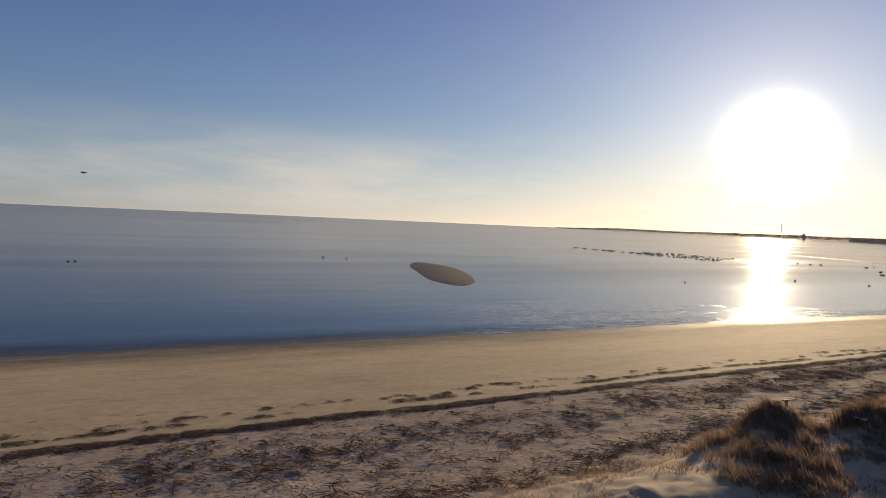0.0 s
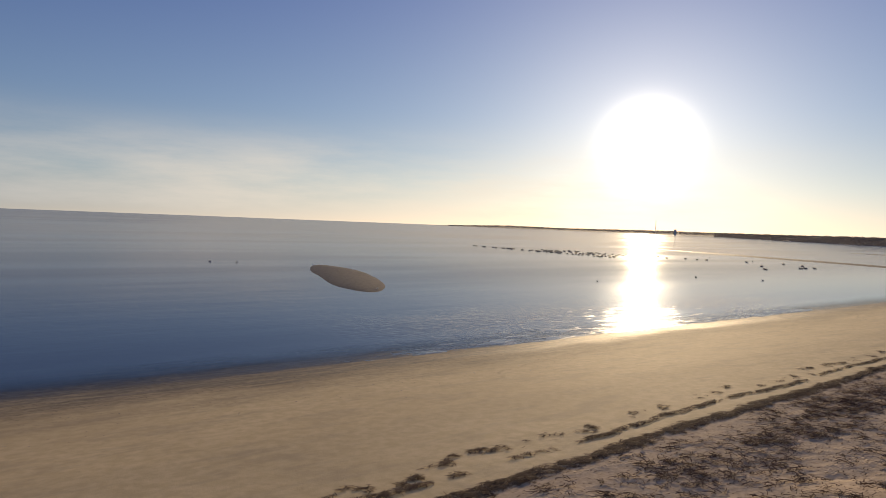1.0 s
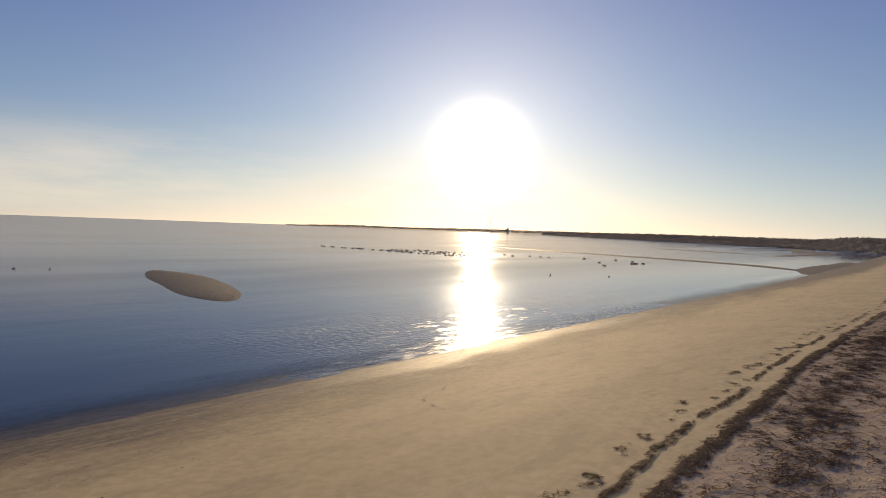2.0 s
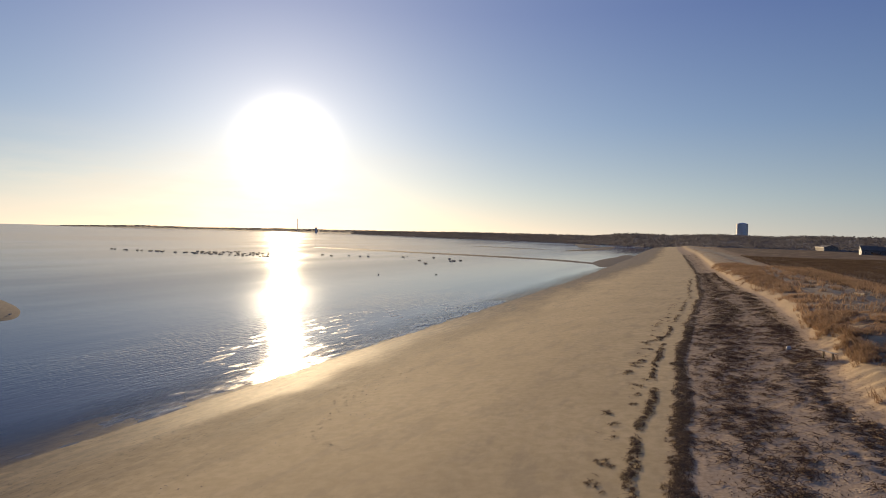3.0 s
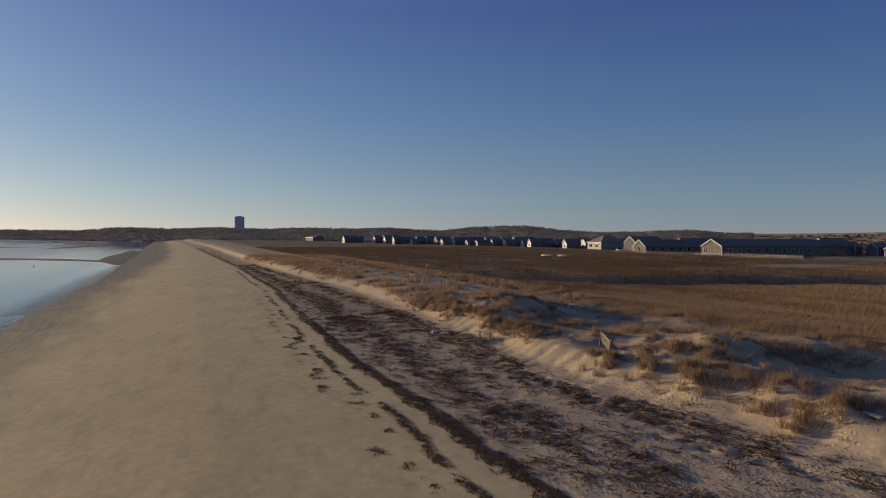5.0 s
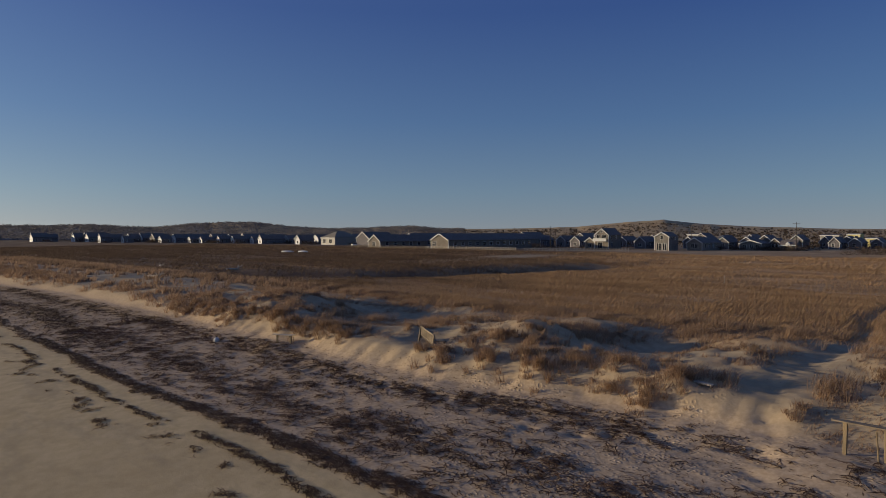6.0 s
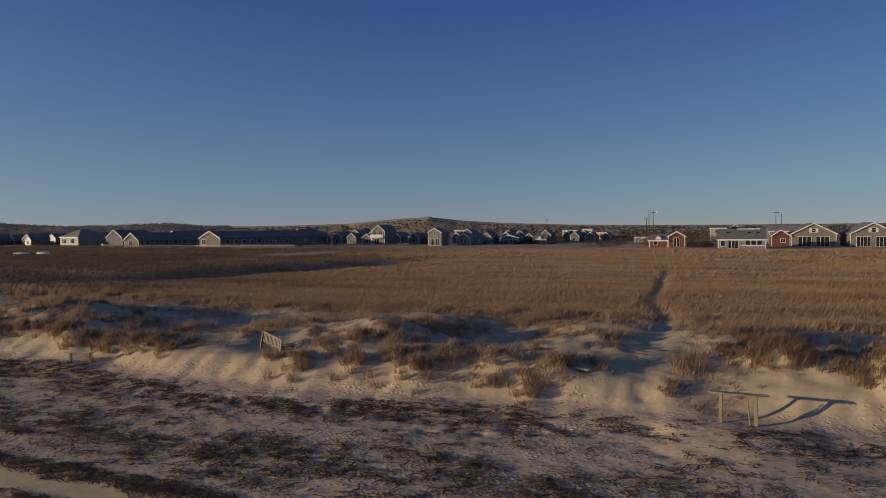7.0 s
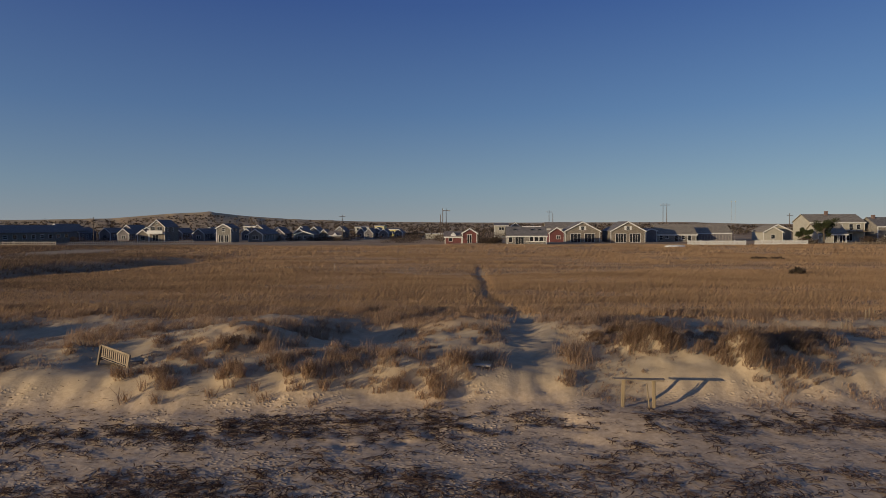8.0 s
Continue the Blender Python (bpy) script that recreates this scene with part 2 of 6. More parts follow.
def water_material():
    m, k, b = material("sea_water")
    where = k.n("TexCoord").outputs["Object"]
    parts = k.n("SeparateXYZ")
    k.put(where, parts.inputs[0])
    deep = k.noise(k.stretch(where, 0.35, 1.0, 1.0), 0.02, 4.0)
    k.put(k.mix(k.step(deep, 0.3, 0.7), (0.018, 0.030, 0.062), (0.028, 0.045, 0.075)), b.inputs["Base Color"])
    # lanes of calm and of faint breeze
    lanes = k.step(k.noise(k.stretch(where, 0.12, 1.0, 1.0), 0.035, 4.0), 0.40, 0.66)
    far = k.step(parts.outputs[1], 60.0, 110.0)
    k.put(k.math("ADD", k.math("ADD", 0.04, k.math("MULTIPLY", far, 0.045)), k.math("MULTIPLY", lanes, 0.06)), b.inputs["Roughness"])
    edge = k.math("ADD", parts.outputs[1], k.math("MULTIPLY", k.math("SUBTRACT", k.noise(k.stretch(where, 0.3, 1.0, 1.0), 0.5, 5.0), 0.5), 5.0))
    k.put(k.step(edge, 48.5, 56.0, 0.12, 1.0), b.inputs["Alpha"])
    b.inputs["IOR"].default_value = 1.333
    ripple = k.noise(k.stretch(where, 0.55, 1.5, 1.0), 1.3, 4.0)
    swell = k.noise(k.stretch(where, 0.3, 1.0, 1.0), 0.25, 3.0)
    shallow = k.math("MULTIPLY", k.math("MULTIPLY", k.step(parts.outputs[1], 78.0, 60.0), k.math("MULTIPLY", k.step(parts.outputs[0], 22.0, 42.0), k.step(parts.outputs[0], 130.0, 80.0))), k.step(k.noise(k.stretch(where, 0.3, 1.0, 1.0), 0.09, 3.0), 0.28, 0.50))
    rill = k.noise(k.stretch(where, 0.5, 1.4, 1.0), 2.4, 3.0)
    height = k.math("ADD", k.math("MULTIPLY", ripple, 0.012), k.math("MULTIPLY", swell, 0.034))
    height = k.math("ADD", height, k.math("MULTIPLY", k.math("MULTIPLY", rill, shallow), 0.065))
    bump(k, b, height, 0.55, 1.0)
    # diffuse body colour stands in for the dimmer sky reflection of unresolved chop
    # more of it on the seaward side, where the reflected sky is darker
    dimmed_bay = k.math("MULTIPLY", k.step(parts.outputs[1], 110.0, 800.0), k.step(k.math("SUBTRACT", parts.outputs[0], k.math("MULTIPLY", parts.outputs[1], 0.35)), 120.0, -120.0))
    dimmed_bay = k.math("MULTIPLY", dimmed_bay, k.step(k.noise(k.stretch(where, 0.15, 1.0, 1.0), 0.012, 4.0), 0.25, 0.65, 0.22, 0.50))
    body = k.n("BsdfDiffuse")
    body.inputs[0].default_value = (0.075, 0.085, 0.19, 1)
    chop = k.n("MixShader")
    calm = k.math("ADD", 0.20, k.math("MULTIPLY", far, k.math("SUBTRACT", 0.26, k.math("MULTIPLY", lanes, 0.20))))
    k.put(k.math("MULTIPLY", k.step(edge, 49.0, 60.0), k.math("MAXIMUM", calm, dimmed_bay)), chop.inputs[0])
    k.put(b.outputs[0], chop.inputs[1])
    k.put(body.outputs[0], chop.inputs[2])
    for node in k.t.nodes:
        if node.bl_idname == "ShaderNodeOutputMaterial":
            k.put(chop.outputs[0], node.inputs[0])
    return m


SAND = ground_material()
WATER = water_material()
WRACK = blades("dry_seaweed", [(0.090, 0.055, 0.038), (0.149, 0.093, 0.065), (0.208, 0.141, 0.101), (0.112, 0.069, 0.050)], 0.95, 0.35)
STRAW = blades("dead_beach_grass", [(0.243, 0.155, 0.097), (0.405, 0.277, 0.178), (0.317, 0.209, 0.132), (0.513, 0.371, 0.250)], 0.8, 0.45)
MARSH = blades("marsh_hay", [(0.343, 0.216, 0.118), (0.439, 0.290, 0.160), (0.391, 0.251, 0.138), (0.495, 0.334, 0.188)], 0.85, 0.35)
HEATH = blades("dark_heath_grass", [(0.115, 0.078, 0.052), (0.175, 0.120, 0.080), (0.140, 0.095, 0.063), (0.200, 0.138, 0.092)], 0.85, 0.3)
BRUSH = blades("winter_brush", [(0.065, 0.046, 0.035), (0.111, 0.075, 0.055), (0.072, 0.060, 0.036), (0.143, 0.101, 0.073)], 0.9, 0.3)
# pale grey of distance haze is put into the pines' own colour
HAZED_PINES = blades("hazed_pine_woods", [(0.168, 0.159, 0.156), (0.196, 0.179, 0.177), (0.175, 0.165, 0.163), (0.188, 0.174, 0.171)], 0.95, 0.45)
SHELL = blades("shells_and_stones", [(0.05, 0.04, 0.03), (0.30, 0.26, 0.20), (0.09, 0.07, 0.05), (0.45, 0.41, 0.34)], 0.85, 0)
LEAVES = blades("evergreen_leaves", [(0.030, 0.040, 0.016), (0.06, 0.068, 0.03), (0.045, 0.05, 0.022)], 0.7, 0.15)
GREYWOOD = plain("weathered_grey_wood", (0.24, 0.185, 0.12), 0.8, 0, 0.35, 4.0, 0.4, (1, 1, 0.2))
PALEWOOD = plain("bleached_driftwood", (0.50, 0.43, 0.33), 0.8, 0, 0.3, 5.0, 0.35, (0.3, 1, 1))
NEWWOOD = plain("raw_pine_wood", (0.235, 0.175, 0.10), 0.75, 0, 0.25, 5.0, 0.25, (1, 1, 0.2))
WHITE = plain("white_paint", (0.60, 0.59, 0.56), 0.55, 0, 0.12, 2.0, 0.1)
CREAM = plain("cream_paint", (0.33, 0.31, 0.26), 0.6, 0, 0.15, 2.0, 0.1)
YELLOW = plain("yellow_clapboard", (0.60, 0.52, 0.20), 0.65, 0, 0.15, 2.0, 0.1)
RED = shingles("red_stained_shingles", (0.155, 0.050, 0.046), 0.14, 0.2)
GREY = shingles("silvered_cedar_shingles", (0.225, 0.205, 0.18))
TAN = shingles("tan_cedar_shingles", (0.215, 0.182, 0.145))
# dark cedar; on white-gabled cottages it holds the shade of the side walls
DARK = shingles("dark_cedar_and_shaded_walls", (0.185, 0.168, 0.172))
ROOF_GREY = shingles("grey_asphalt_roof", (0.17, 0.155, 0.14), 0.16)
ROOF_BROWN = shingles("brown_asphalt_roof", (0.185, 0.155, 0.135), 0.16)
ROOF_PALE = shingles("pale_cedar_roof", (0.26, 0.225, 0.17), 0.16)
BRICK = plain("chimney_brick", (0.15, 0.10, 0.085), 0.85, 0, 0.3, 6.0, 0.3)
METAL = plain("galvanised_steel", (0.42, 0.43, 0.45), 0.45, 0.7, 0.2, 0.2, 0.1)
TANK = plain("weathered_tank_paint", (0.66, 0.66, 0.66), 0.6, 0.0, 0.25, 0.12, 0.15, (1, 1, 0.25))
TAR = plain("creosoted_pole_wood", (0.10, 0.075, 0.055), 0.85, 0, 0.3, 3.0, 0.3, (1, 1, 0.15))
FEATHER = plain("dark_plumage", (0.05, 0.045, 0.045), 0.8, 0, 0.3, 20.0, 0.2)
PALEBIRD = plain("pale_plumage", (0.55, 0.54, 0.52), 0.8, 0, 0.2, 20.0, 0.2)
BAG = plain("black_mesh_bag", (0.035, 0.033, 0.032), 0.8, 0, 0.3, 8.0, 0.3)
RUBBER = plain("tyre_rubber", (0.02, 0.02, 0.02), 0.9, 0, 0.2, 8.0, 0.1)


def glass_material():
    m, k, b = material("window_glass")
    b.inputs["Base Color"].default_value = (0.018, 0.02, 0.024, 1)
    b.inputs["Roughness"].default_value = 0.06
    dirt = k.noise(k.n("TexCoord").outputs["Object"], 2.0, 3.0)
    k.put(k.step(dirt, 0.3, 0.8, 0.04, 0.2), b.inputs["Roughness"])
    return m


GLASS = glass_material()

# ---------------------------------------------------------------- mesh helpers
rng = np.random.default_rng(7)
TABLE = np.random.default_rng(11).random((256, 256))


def lattice(x, y):
    """Smooth value noise, 0 to 1."""
    x, y = np.asarray(x, float), np.asarray(y, float)
    i, j = np.floor(x).astype(int), np.floor(y).astype(int)
    u, v = x - i, y - j
    u, v = u * u * (3 - 2 * u), v * v * (3 - 2 * v)
    a, b = TABLE[i & 255, j & 255], TABLE[(i + 1) & 255, j & 255]
    c, d = TABLE[i & 255, (j + 1) & 255], TABLE[(i + 1) & 255, (j + 1) & 255]
    return (a * (1 - u) + b * u) * (1 - v) + (c * (1 - u) + d * u) * v


def fbm(x, y, octaves=4):
    total, size, norm = 0.0, 1.0, 0.0
    for o in range(octaves):
        total = total + size * lattice(x * 2.03**o + 17.3 * o, y * 2.03**o - 9.1 * o)
        norm += size
        size *= 0.5
    return total / norm


def smooth(v, lo, hi):
    t = np.clip((np.asarray(v, float) - lo) / (hi - lo), 0, 1)
    return t * t * (3 - 2 * t)


def tri_mesh(name, verts, tris, mat):
    """An object from numpy vertices and triangles."""
    me = bpy.data.meshes.new(name)
    verts, tris = np.asarray(verts, np.float32), np.asarray(tris, np.int32)
    me.vertices.add(len(verts))
    me.vertices.foreach_set("co", verts.ravel())
    me.loops.add(tris.size)
    me.loops.foreach_set("vertex_index", tris.ravel())
    me.polygons.add(len(tris))
    me.polygons.foreach_set("loop_start", np.arange(0, tris.size, 3, dtype=np.int32))
    me.update(calc_edges=True)
    me.materials.append(mat)
    return new(name, me)


def grid_mesh(name, X, Y, Z, mat, masks=None):
    """A smooth sheet over a rectangular net of places."""
    ny, nx = X.shape
    verts = np.stack([X, Y, Z], -1).reshape(-1, 3).astype(np.float32)
    k = (np.arange(ny - 1)[:, None] * nx + np.arange(nx - 1)[None, :]).ravel()
    quads = np.stack([k, k + 1, k + 1 + nx, k + nx], 1).astype(np.int32)
    me = bpy.data.meshes.new(name)
    me.vertices.add(len(verts))
    me.vertices.foreach_set("co", verts.ravel())
    me.loops.add(quads.size)
    me.loops.foreach_set("vertex_index", quads.ravel())
    me.polygons.add(len(quads))
    me.polygons.foreach_set("loop_start", np.arange(0, quads.size, 4, dtype=np.int32))
    me.polygons.foreach_set("use_smooth", np.ones(len(quads), dtype=bool))
    for key, values in (masks or {}).items():
        me.attributes.new(key, "FLOAT", "POINT").data.foreach_set("value", values.ravel().astype(np.float32))
    me.update(calc_edges=True)
    me.materials.append(mat)
    return new(name, me)


def part(name, bm, mat, parent, label=""):
    """Links a bmesh as one mesh object under a thing or a part."""
    me = bpy.data.meshes.new(name)
    bm.to_mesh(me)
    bm.free()
    me.materials.append(mat)
    ob = new(name, me)
    ob.parent = parent
    return tagged(ob, label)


def shared(name, me, parent, m=None):
    ob = new(name, me)
    ob.parent = parent
    if m is not None:
        ob.matrix_basis = m
    return ob


def mesh_of(name, bm, mat):
    me = bpy.data.meshes.new(name)
    bm.to_mesh(me)
    bm.free()
    me.materials.append(mat)
    return me


def add_box(bm, x0, x1, y0, y1, z0, z1, m=None, bevel=0.0):
    """A box with slightly broken edges."""
    made = bmesh.ops.create_cube(bm, size=1, matrix=Matrix.Translation(((x0 + x1) / 2, (y0 + y1) / 2, (z0 + z1) / 2)) @ Matrix.Diagonal((x1 - x0, y1 - y0, z1 - z0, 1)))
    vs = made["verts"]
    if bevel:
        edges = list({e for v in vs for e in v.link_edges})
        got = bmesh.ops.bevel(bm, geom=edges, offset=bevel, segments=1, affect="EDGES")
        vs = list({v for f in got["faces"] for v in f.verts} | {v for v in vs if v.is_valid})
    if m is not None:
        bmesh.ops.transform(bm, matrix=m, verts=vs)
    return bm


def box(x0, x1, y0, y1, z0, z1, m=None, bevel=0.0):
    return add_box(bmesh.new(), x0, x1, y0, y1, z0, z1, m, bevel)


def rod(a, b, r0, r1=None, sides=8, bm=None):
    """A tapered round bar from a to b."""
    bm = bm or bmesh.new()
    a, b = Vector(a), Vector(b)
    turn = (b - a).to_track_quat("Z", "Y").to_matrix().to_4x4()
    bmesh.ops.create_cone(bm, cap_ends=True, segments=sides, radius1=r0, radius2=r0 if r1 is None else r1, depth=(b - a).length,
                          matrix=Matrix.Translation((a + b) / 2) @ turn)
    return bm


def blob(cx, cy, cz, rx, ry, rz, sub=2, rough=0.0, m=None, bm=None):
    bm = bm or bmesh.new()
    made = bmesh.ops.create_icosphere(bm, subdivisions=sub, radius=1)
    for v in made["verts"]:
        s = 1 + rough * (noise.noise(v.co * 2.1 + Vector((cx, cy, cz))) if rough else 0)
        v.co = Vector((v.co.x * rx * s, v.co.y * ry * s, v.co.z * rz * s))
        v.co = (m @ v.co if m is not None else v.co) + Vector((cx, cy, cz))
    return bm


def thing(name, x, y, z, turn=0.0, label="", category="", group=""):
    ob = new(name)
    ob.matrix_world = pose(x, y, z, 0, 0, turn)
    ob.empty_display_size = 0.2
    return tagged(ob, label, category, group)


# ---------------------------------------------------------------- the lie of the land
WATER_Z = -3.0
PROFILE_Y = [-400, -90, -70, -20, -2, 5, 9.5, 12.5, 15.2, 17.1, 18.0, 18.65, 19.1, 20.5, 23.0, 27.5, 34.0, 41.0, 50.0, 60.0, 200.0, 6000.0]
PROFILE_Z = [0.8, 0.8, 0.55, 0.30, 0.35, 0.50, 0.55, 0.85, 0.80, 0.64, 0.46, 0.06, -0.17, -0.40, -0.58, -0.85, -1.35, -2.08, -3.02, -3.35, -4.2, -6.0]
# soft hollows and hummocks of the dune: x, y, radius along x, radius along y, height
HUMMOCKS = [(48.4, 11.0, 3.6, 3.6, -0.78), (44.4, 14.6, 2.2, 1.9, -0.33), (54.6, 14.6, 2.4, 2.6, 0.75), (50.2, 16.5, 3.2, 1.1, 0.40), (29.7, 16.9, 1.4, 0.8, 0.30), (31.8, 10.6, 2.5, 3.2, -0.80), (36.2, 13.4, 1.5, 1.7, 0.48), (13.5, 7.6, 4.2, 1.8, -0.55), (26.0, 11.0, 0.9, 1.6, -0.12),
            (19.4, 15.0, 3.0, 1.5, 0.10), (14.2, 14.0, 2.6, 1.6, 0.08), (29.0, 8.6, 3.0, 1.5, 0.40), (27.6, 17.0, 0.9, 0.9, 0.36),
            (33.5, 16.2, 2.6, 1.3, 0.10), (38.6, 13.6, 3.0, 1.5, 0.15), (43.5, 16.0, 2.4, 1.4, 0.12),
            (23.0, 10.2, 1.6, 2.6, 0.35), (37.0, 8.0, 3.0, 1.4, 0.30), (61.0, 13.5, 4.0, 2.4, 0.3), (7.0, 12.5, 4.0, 2.4, 0.3)]


# places where the sand lies at a known level: x, y, radius, height
LEVELS = [(39.4, 17.0, 1.3, 0.44), (22.8, 18.8, 2.0, -0.16), (47.0, 19.5, 1.2, -0.12), (27.55, 17.06, 0.7, 0.46)]


def coast(x):
    """How far the whole shore swings seaward in the distance."""
    return np.interp(x, [150, 224, 334, 436, 600, 1000, 2000, 5200], [0.0, 2.0, 5.0, 9.0, 14.0, 24.0, 45.0, 100.0])


def toe_shift(x):
    """How far the foot of the dune lies off its mean line."""
    return (np.interp(x, [-40, 10, 15, 18, 22, 27, 30, 33, 37, 41, 46, 60, 88, 97, 122, 166, 314, 600],
                      [-1.5, -1.9, -1.8, -1.3, -0.8, -0.8, -0.5, 0.2, 0.8, 0.6, 0.1, -0.4, -0.5, 0.6, 1.8, 3.2, 1.5, 1.5])
            + 0.6 * (fbm(np.asarray(x, float) * 0.45, 3.3 + 0 * np.asarray(x, float), 3) - 0.5)
            + 0.35 * (fbm(np.asarray(x, float) * 1.5, 8.3 + 0 * np.asarray(x, float), 2) - 0.5))


# grass clumps that hold small mounds of sand: along the dune's edge, on its back, and crowded on the big mounds
clump_rng = np.random.default_rng(23)
CLUMPS = []
for i in range(78):
    cx = 24.5 + 0.5 * i + clump_rng.uniform(-0.5, 0.5)
    CLUMPS.append((cx, 18.0 + float(toe_shift(cx)) + clump_rng.normal(0, 0.38), clump_rng.uniform(0.34, 0.80), clump_rng.uniform(0.36, 0.66)))
for i in range(110):
    CLUMPS.append((clump_rng.uniform(6, 62), clump_rng.uniform(10.5, 16.8), clump_rng.uniform(0.28, 0.60), clump_rng.uniform(0.25, 0.5)))
for i in range(16):
    CLUMPS.append((clump_rng.normal(18.9, 0.8), clump_rng.normal(16.3, 0.45), clump_rng.uniform(0.45, 0.75), clump_rng.uniform(0.34, 0.52)))
for i in range(12):
    CLUMPS.append((clump_rng.normal(21.6, 0.7), clump_rng.normal(15.0, 0.35), clump_rng.uniform(0.4, 0.7), clump_rng.uniform(0.42, 0.62)))
for i in range(18):
    CLUMPS.append((clump_rng.normal(16.4, 1.0), clump_rng.normal(14.4, 0.7), clump_rng.uniform(0.40, 0.65), clump_rng.uniform(0.34, 0.5)))
CLUMPS = [c for c in CLUMPS if abs(c[0] - 26.0) > 1.3 and (abs(c[0] - 39.4) > 1.5 or abs(c[1] - 17.2) > 1.3)]
CLUMPS = [c for c in CLUMPS if not (c[0] < 14.5 and c[1] > 12.5) and not (39 < c[0] < 44.5 and c[1] > 15.5 and int(c[0] * 10) % 3) and all(math.hypot((c[0] - h[0]) / h[2], (c[1] - h[1]) / h[3]) > 1.0 for h in HUMMOCKS if h[4] < -0.25)]


def path_x(y):
    return 25.4 + 0.08 * np.sin((np.asarray(y, float) - 12) * 0.3) + np.interp(y, [-42, -20, -6, 1, 7], [2.6, 1.9, 1.7, 0.5, 0.0])


def height(x, y, fine=True):
    x = np.asarray(x, float)
    y = np.asarray(y, float) - coast(x)
    yy = y - toe_shift(x) * smooth(y, 25.0, 20.0) * smooth(y, -6.0, 9.0)
    yy = yy + 0.42 * (fbm(x * 0.9 + 3, y * 1.1 + 5, 3) - 0.5) * smooth(y, 21.5, 19.0) * smooth(y, 12.0, 15.0)
    z = np.interp(yy, PROFILE_Y, PROFILE_Z)
    dune = smooth(yy, 18.9, 16.4) * smooth(yy, -3.0, 7.0)
    rough = smooth(np.abs(x - 30), 170.0, 60.0)
    for hx, hy, rx, ry, hz in HUMMOCKS:
        if hz < -0.3:
            rough = rough * (1 - 0.8 * np.exp(-((x - hx) / rx) ** 2 - ((y - hy) / ry) ** 2))
    z = z + dune * rough * (0.48 * (fbm(x * 0.21 + 4, y * 0.30, 4) - 0.5) + 0.17 * (fbm(x * 1.2, y * 1.5 + 31, 4) - 0.5) + 0.12 * (fbm(x * 3.6, y * 4.2, 2) - 0.5))
    marsh = smooth(yy, 4.0, -6.0)
    low = np.interp(y, [-400, -165, -120, -95, -70, -50], [1.3, 1.3, 0.6, 0.25, 0.0, 0.0]) * smooth(x, 20, 55)
    z = z - low
    z = z + marsh * smooth(y, -160, -60) * 0.28 * (fbm(x * 0.07, y * 0.09, 2) - 0.5)
    for hx, hy, rx, ry, hz in HUMMOCKS:
        z = z + hz * np.exp(-((x - hx) / rx) ** 2 - ((y - hy) / ry) ** 2)
    for hx, hy, r, hz in LEVELS:
        z = z + (hz - z) * np.exp(-((((x - hx) ** 2 + (y - hy) ** 2) / r**2) ** 1.5))
    for hx, hy, r, tall in CLUMPS:
        at = (np.abs(x - hx) < 2 * r) & (np.abs(y - hy) < 2 * r)
        if at.any():
            z = z + np.where(at, 0.24 * r * np.exp(-((x - hx) ** 2 + (y - hy) ** 2) / (0.75 * r) ** 2), 0)
    slough = np.interp(y, [-60, -46, -30, -14, -2, 4], [66, 70, 74, 80, 93, 104])
    z = z - 1.45 * np.exp(-((x - slough) / 5.5) ** 2) * smooth(y, -64, -50) * smooth(y, 4, -3)
    lane = np.exp(-((x - path_x(y)) / 0.5) ** 2) * smooth(y, -44, -30) * smooth(y, 15.0, 9.0)
    z = z - 0.17 * lane
    if fine:
        near = smooth(np.abs(x - 30), 75.0, 40.0)
        trod = smooth(yy, 15.5, 18.5) * smooth(y, 23.5, 20.5)
        z = z + near * trod * 0.06 * (fbm(x * 2.6, y * 2.6, 3) - 0.5)
        z = z + near * smooth(y, 19.5, 20.5) * smooth(y, 27.5, 26.5) * 0.035 * (fbm(x * 2.2, y * 2.6, 3) - 0.5)
        z = z + near * smooth(y, 27.0, 30.0) * 0.012 * (fbm(x * 0.9, y * 1.6, 3) - 0.5)
        low = smooth(y, 40.0, 44.0) * smooth(y, 53.0, 49.0)
        z = z + low * 0.03 * (fbm(x * 0.22, y * 0.8, 3) - 0.5)
    # lines of footprints on the firm sand and up the dune foot
    if fine:
        for px0, py0, px1, py1 in ((36.2, 20.6, 37.4, 15.6), (24.6, 21.0, 26.0, 13.0), (31.0, 21.4, 24.5, 19.3), (30.5, 20.6, 44.0, 21.6)):
            n = int(math.hypot(px1 - px0, py1 - py0) / 0.36)
            for i in range(n):
                fx, fy = px0 + (px1 - px0) * i / n + (0.14 if i % 2 else -0.14), py0 + (py1 - py0) * i / n + 0.2 * math.sin(i * 1.7)
                near_it = (np.abs(x - fx) < 0.6) & (np.abs(y - fy) < 0.6)
                if near_it.any():
                    z = z - np.where(near_it, 0.07 * np.exp(-((x - fx) / 0.16) ** 2 - ((y - fy) / 0.16) ** 2), 0)
    return z


def line_main(x):
    x = np.asarray(x, float)
    return np.interp(x, [-30, 0, 10, 20, 27, 36, 44, 60, 90, 200, 400], [24.8, 25.45, 26.0, 26.3, 26.6, 26.75, 26.95, 26.75, 25.5, 26.0, 26.5]) + coast(x) + 0.5 * (fbm(x * 0.33, 8.0 + 0 * x, 3) - 0.5)


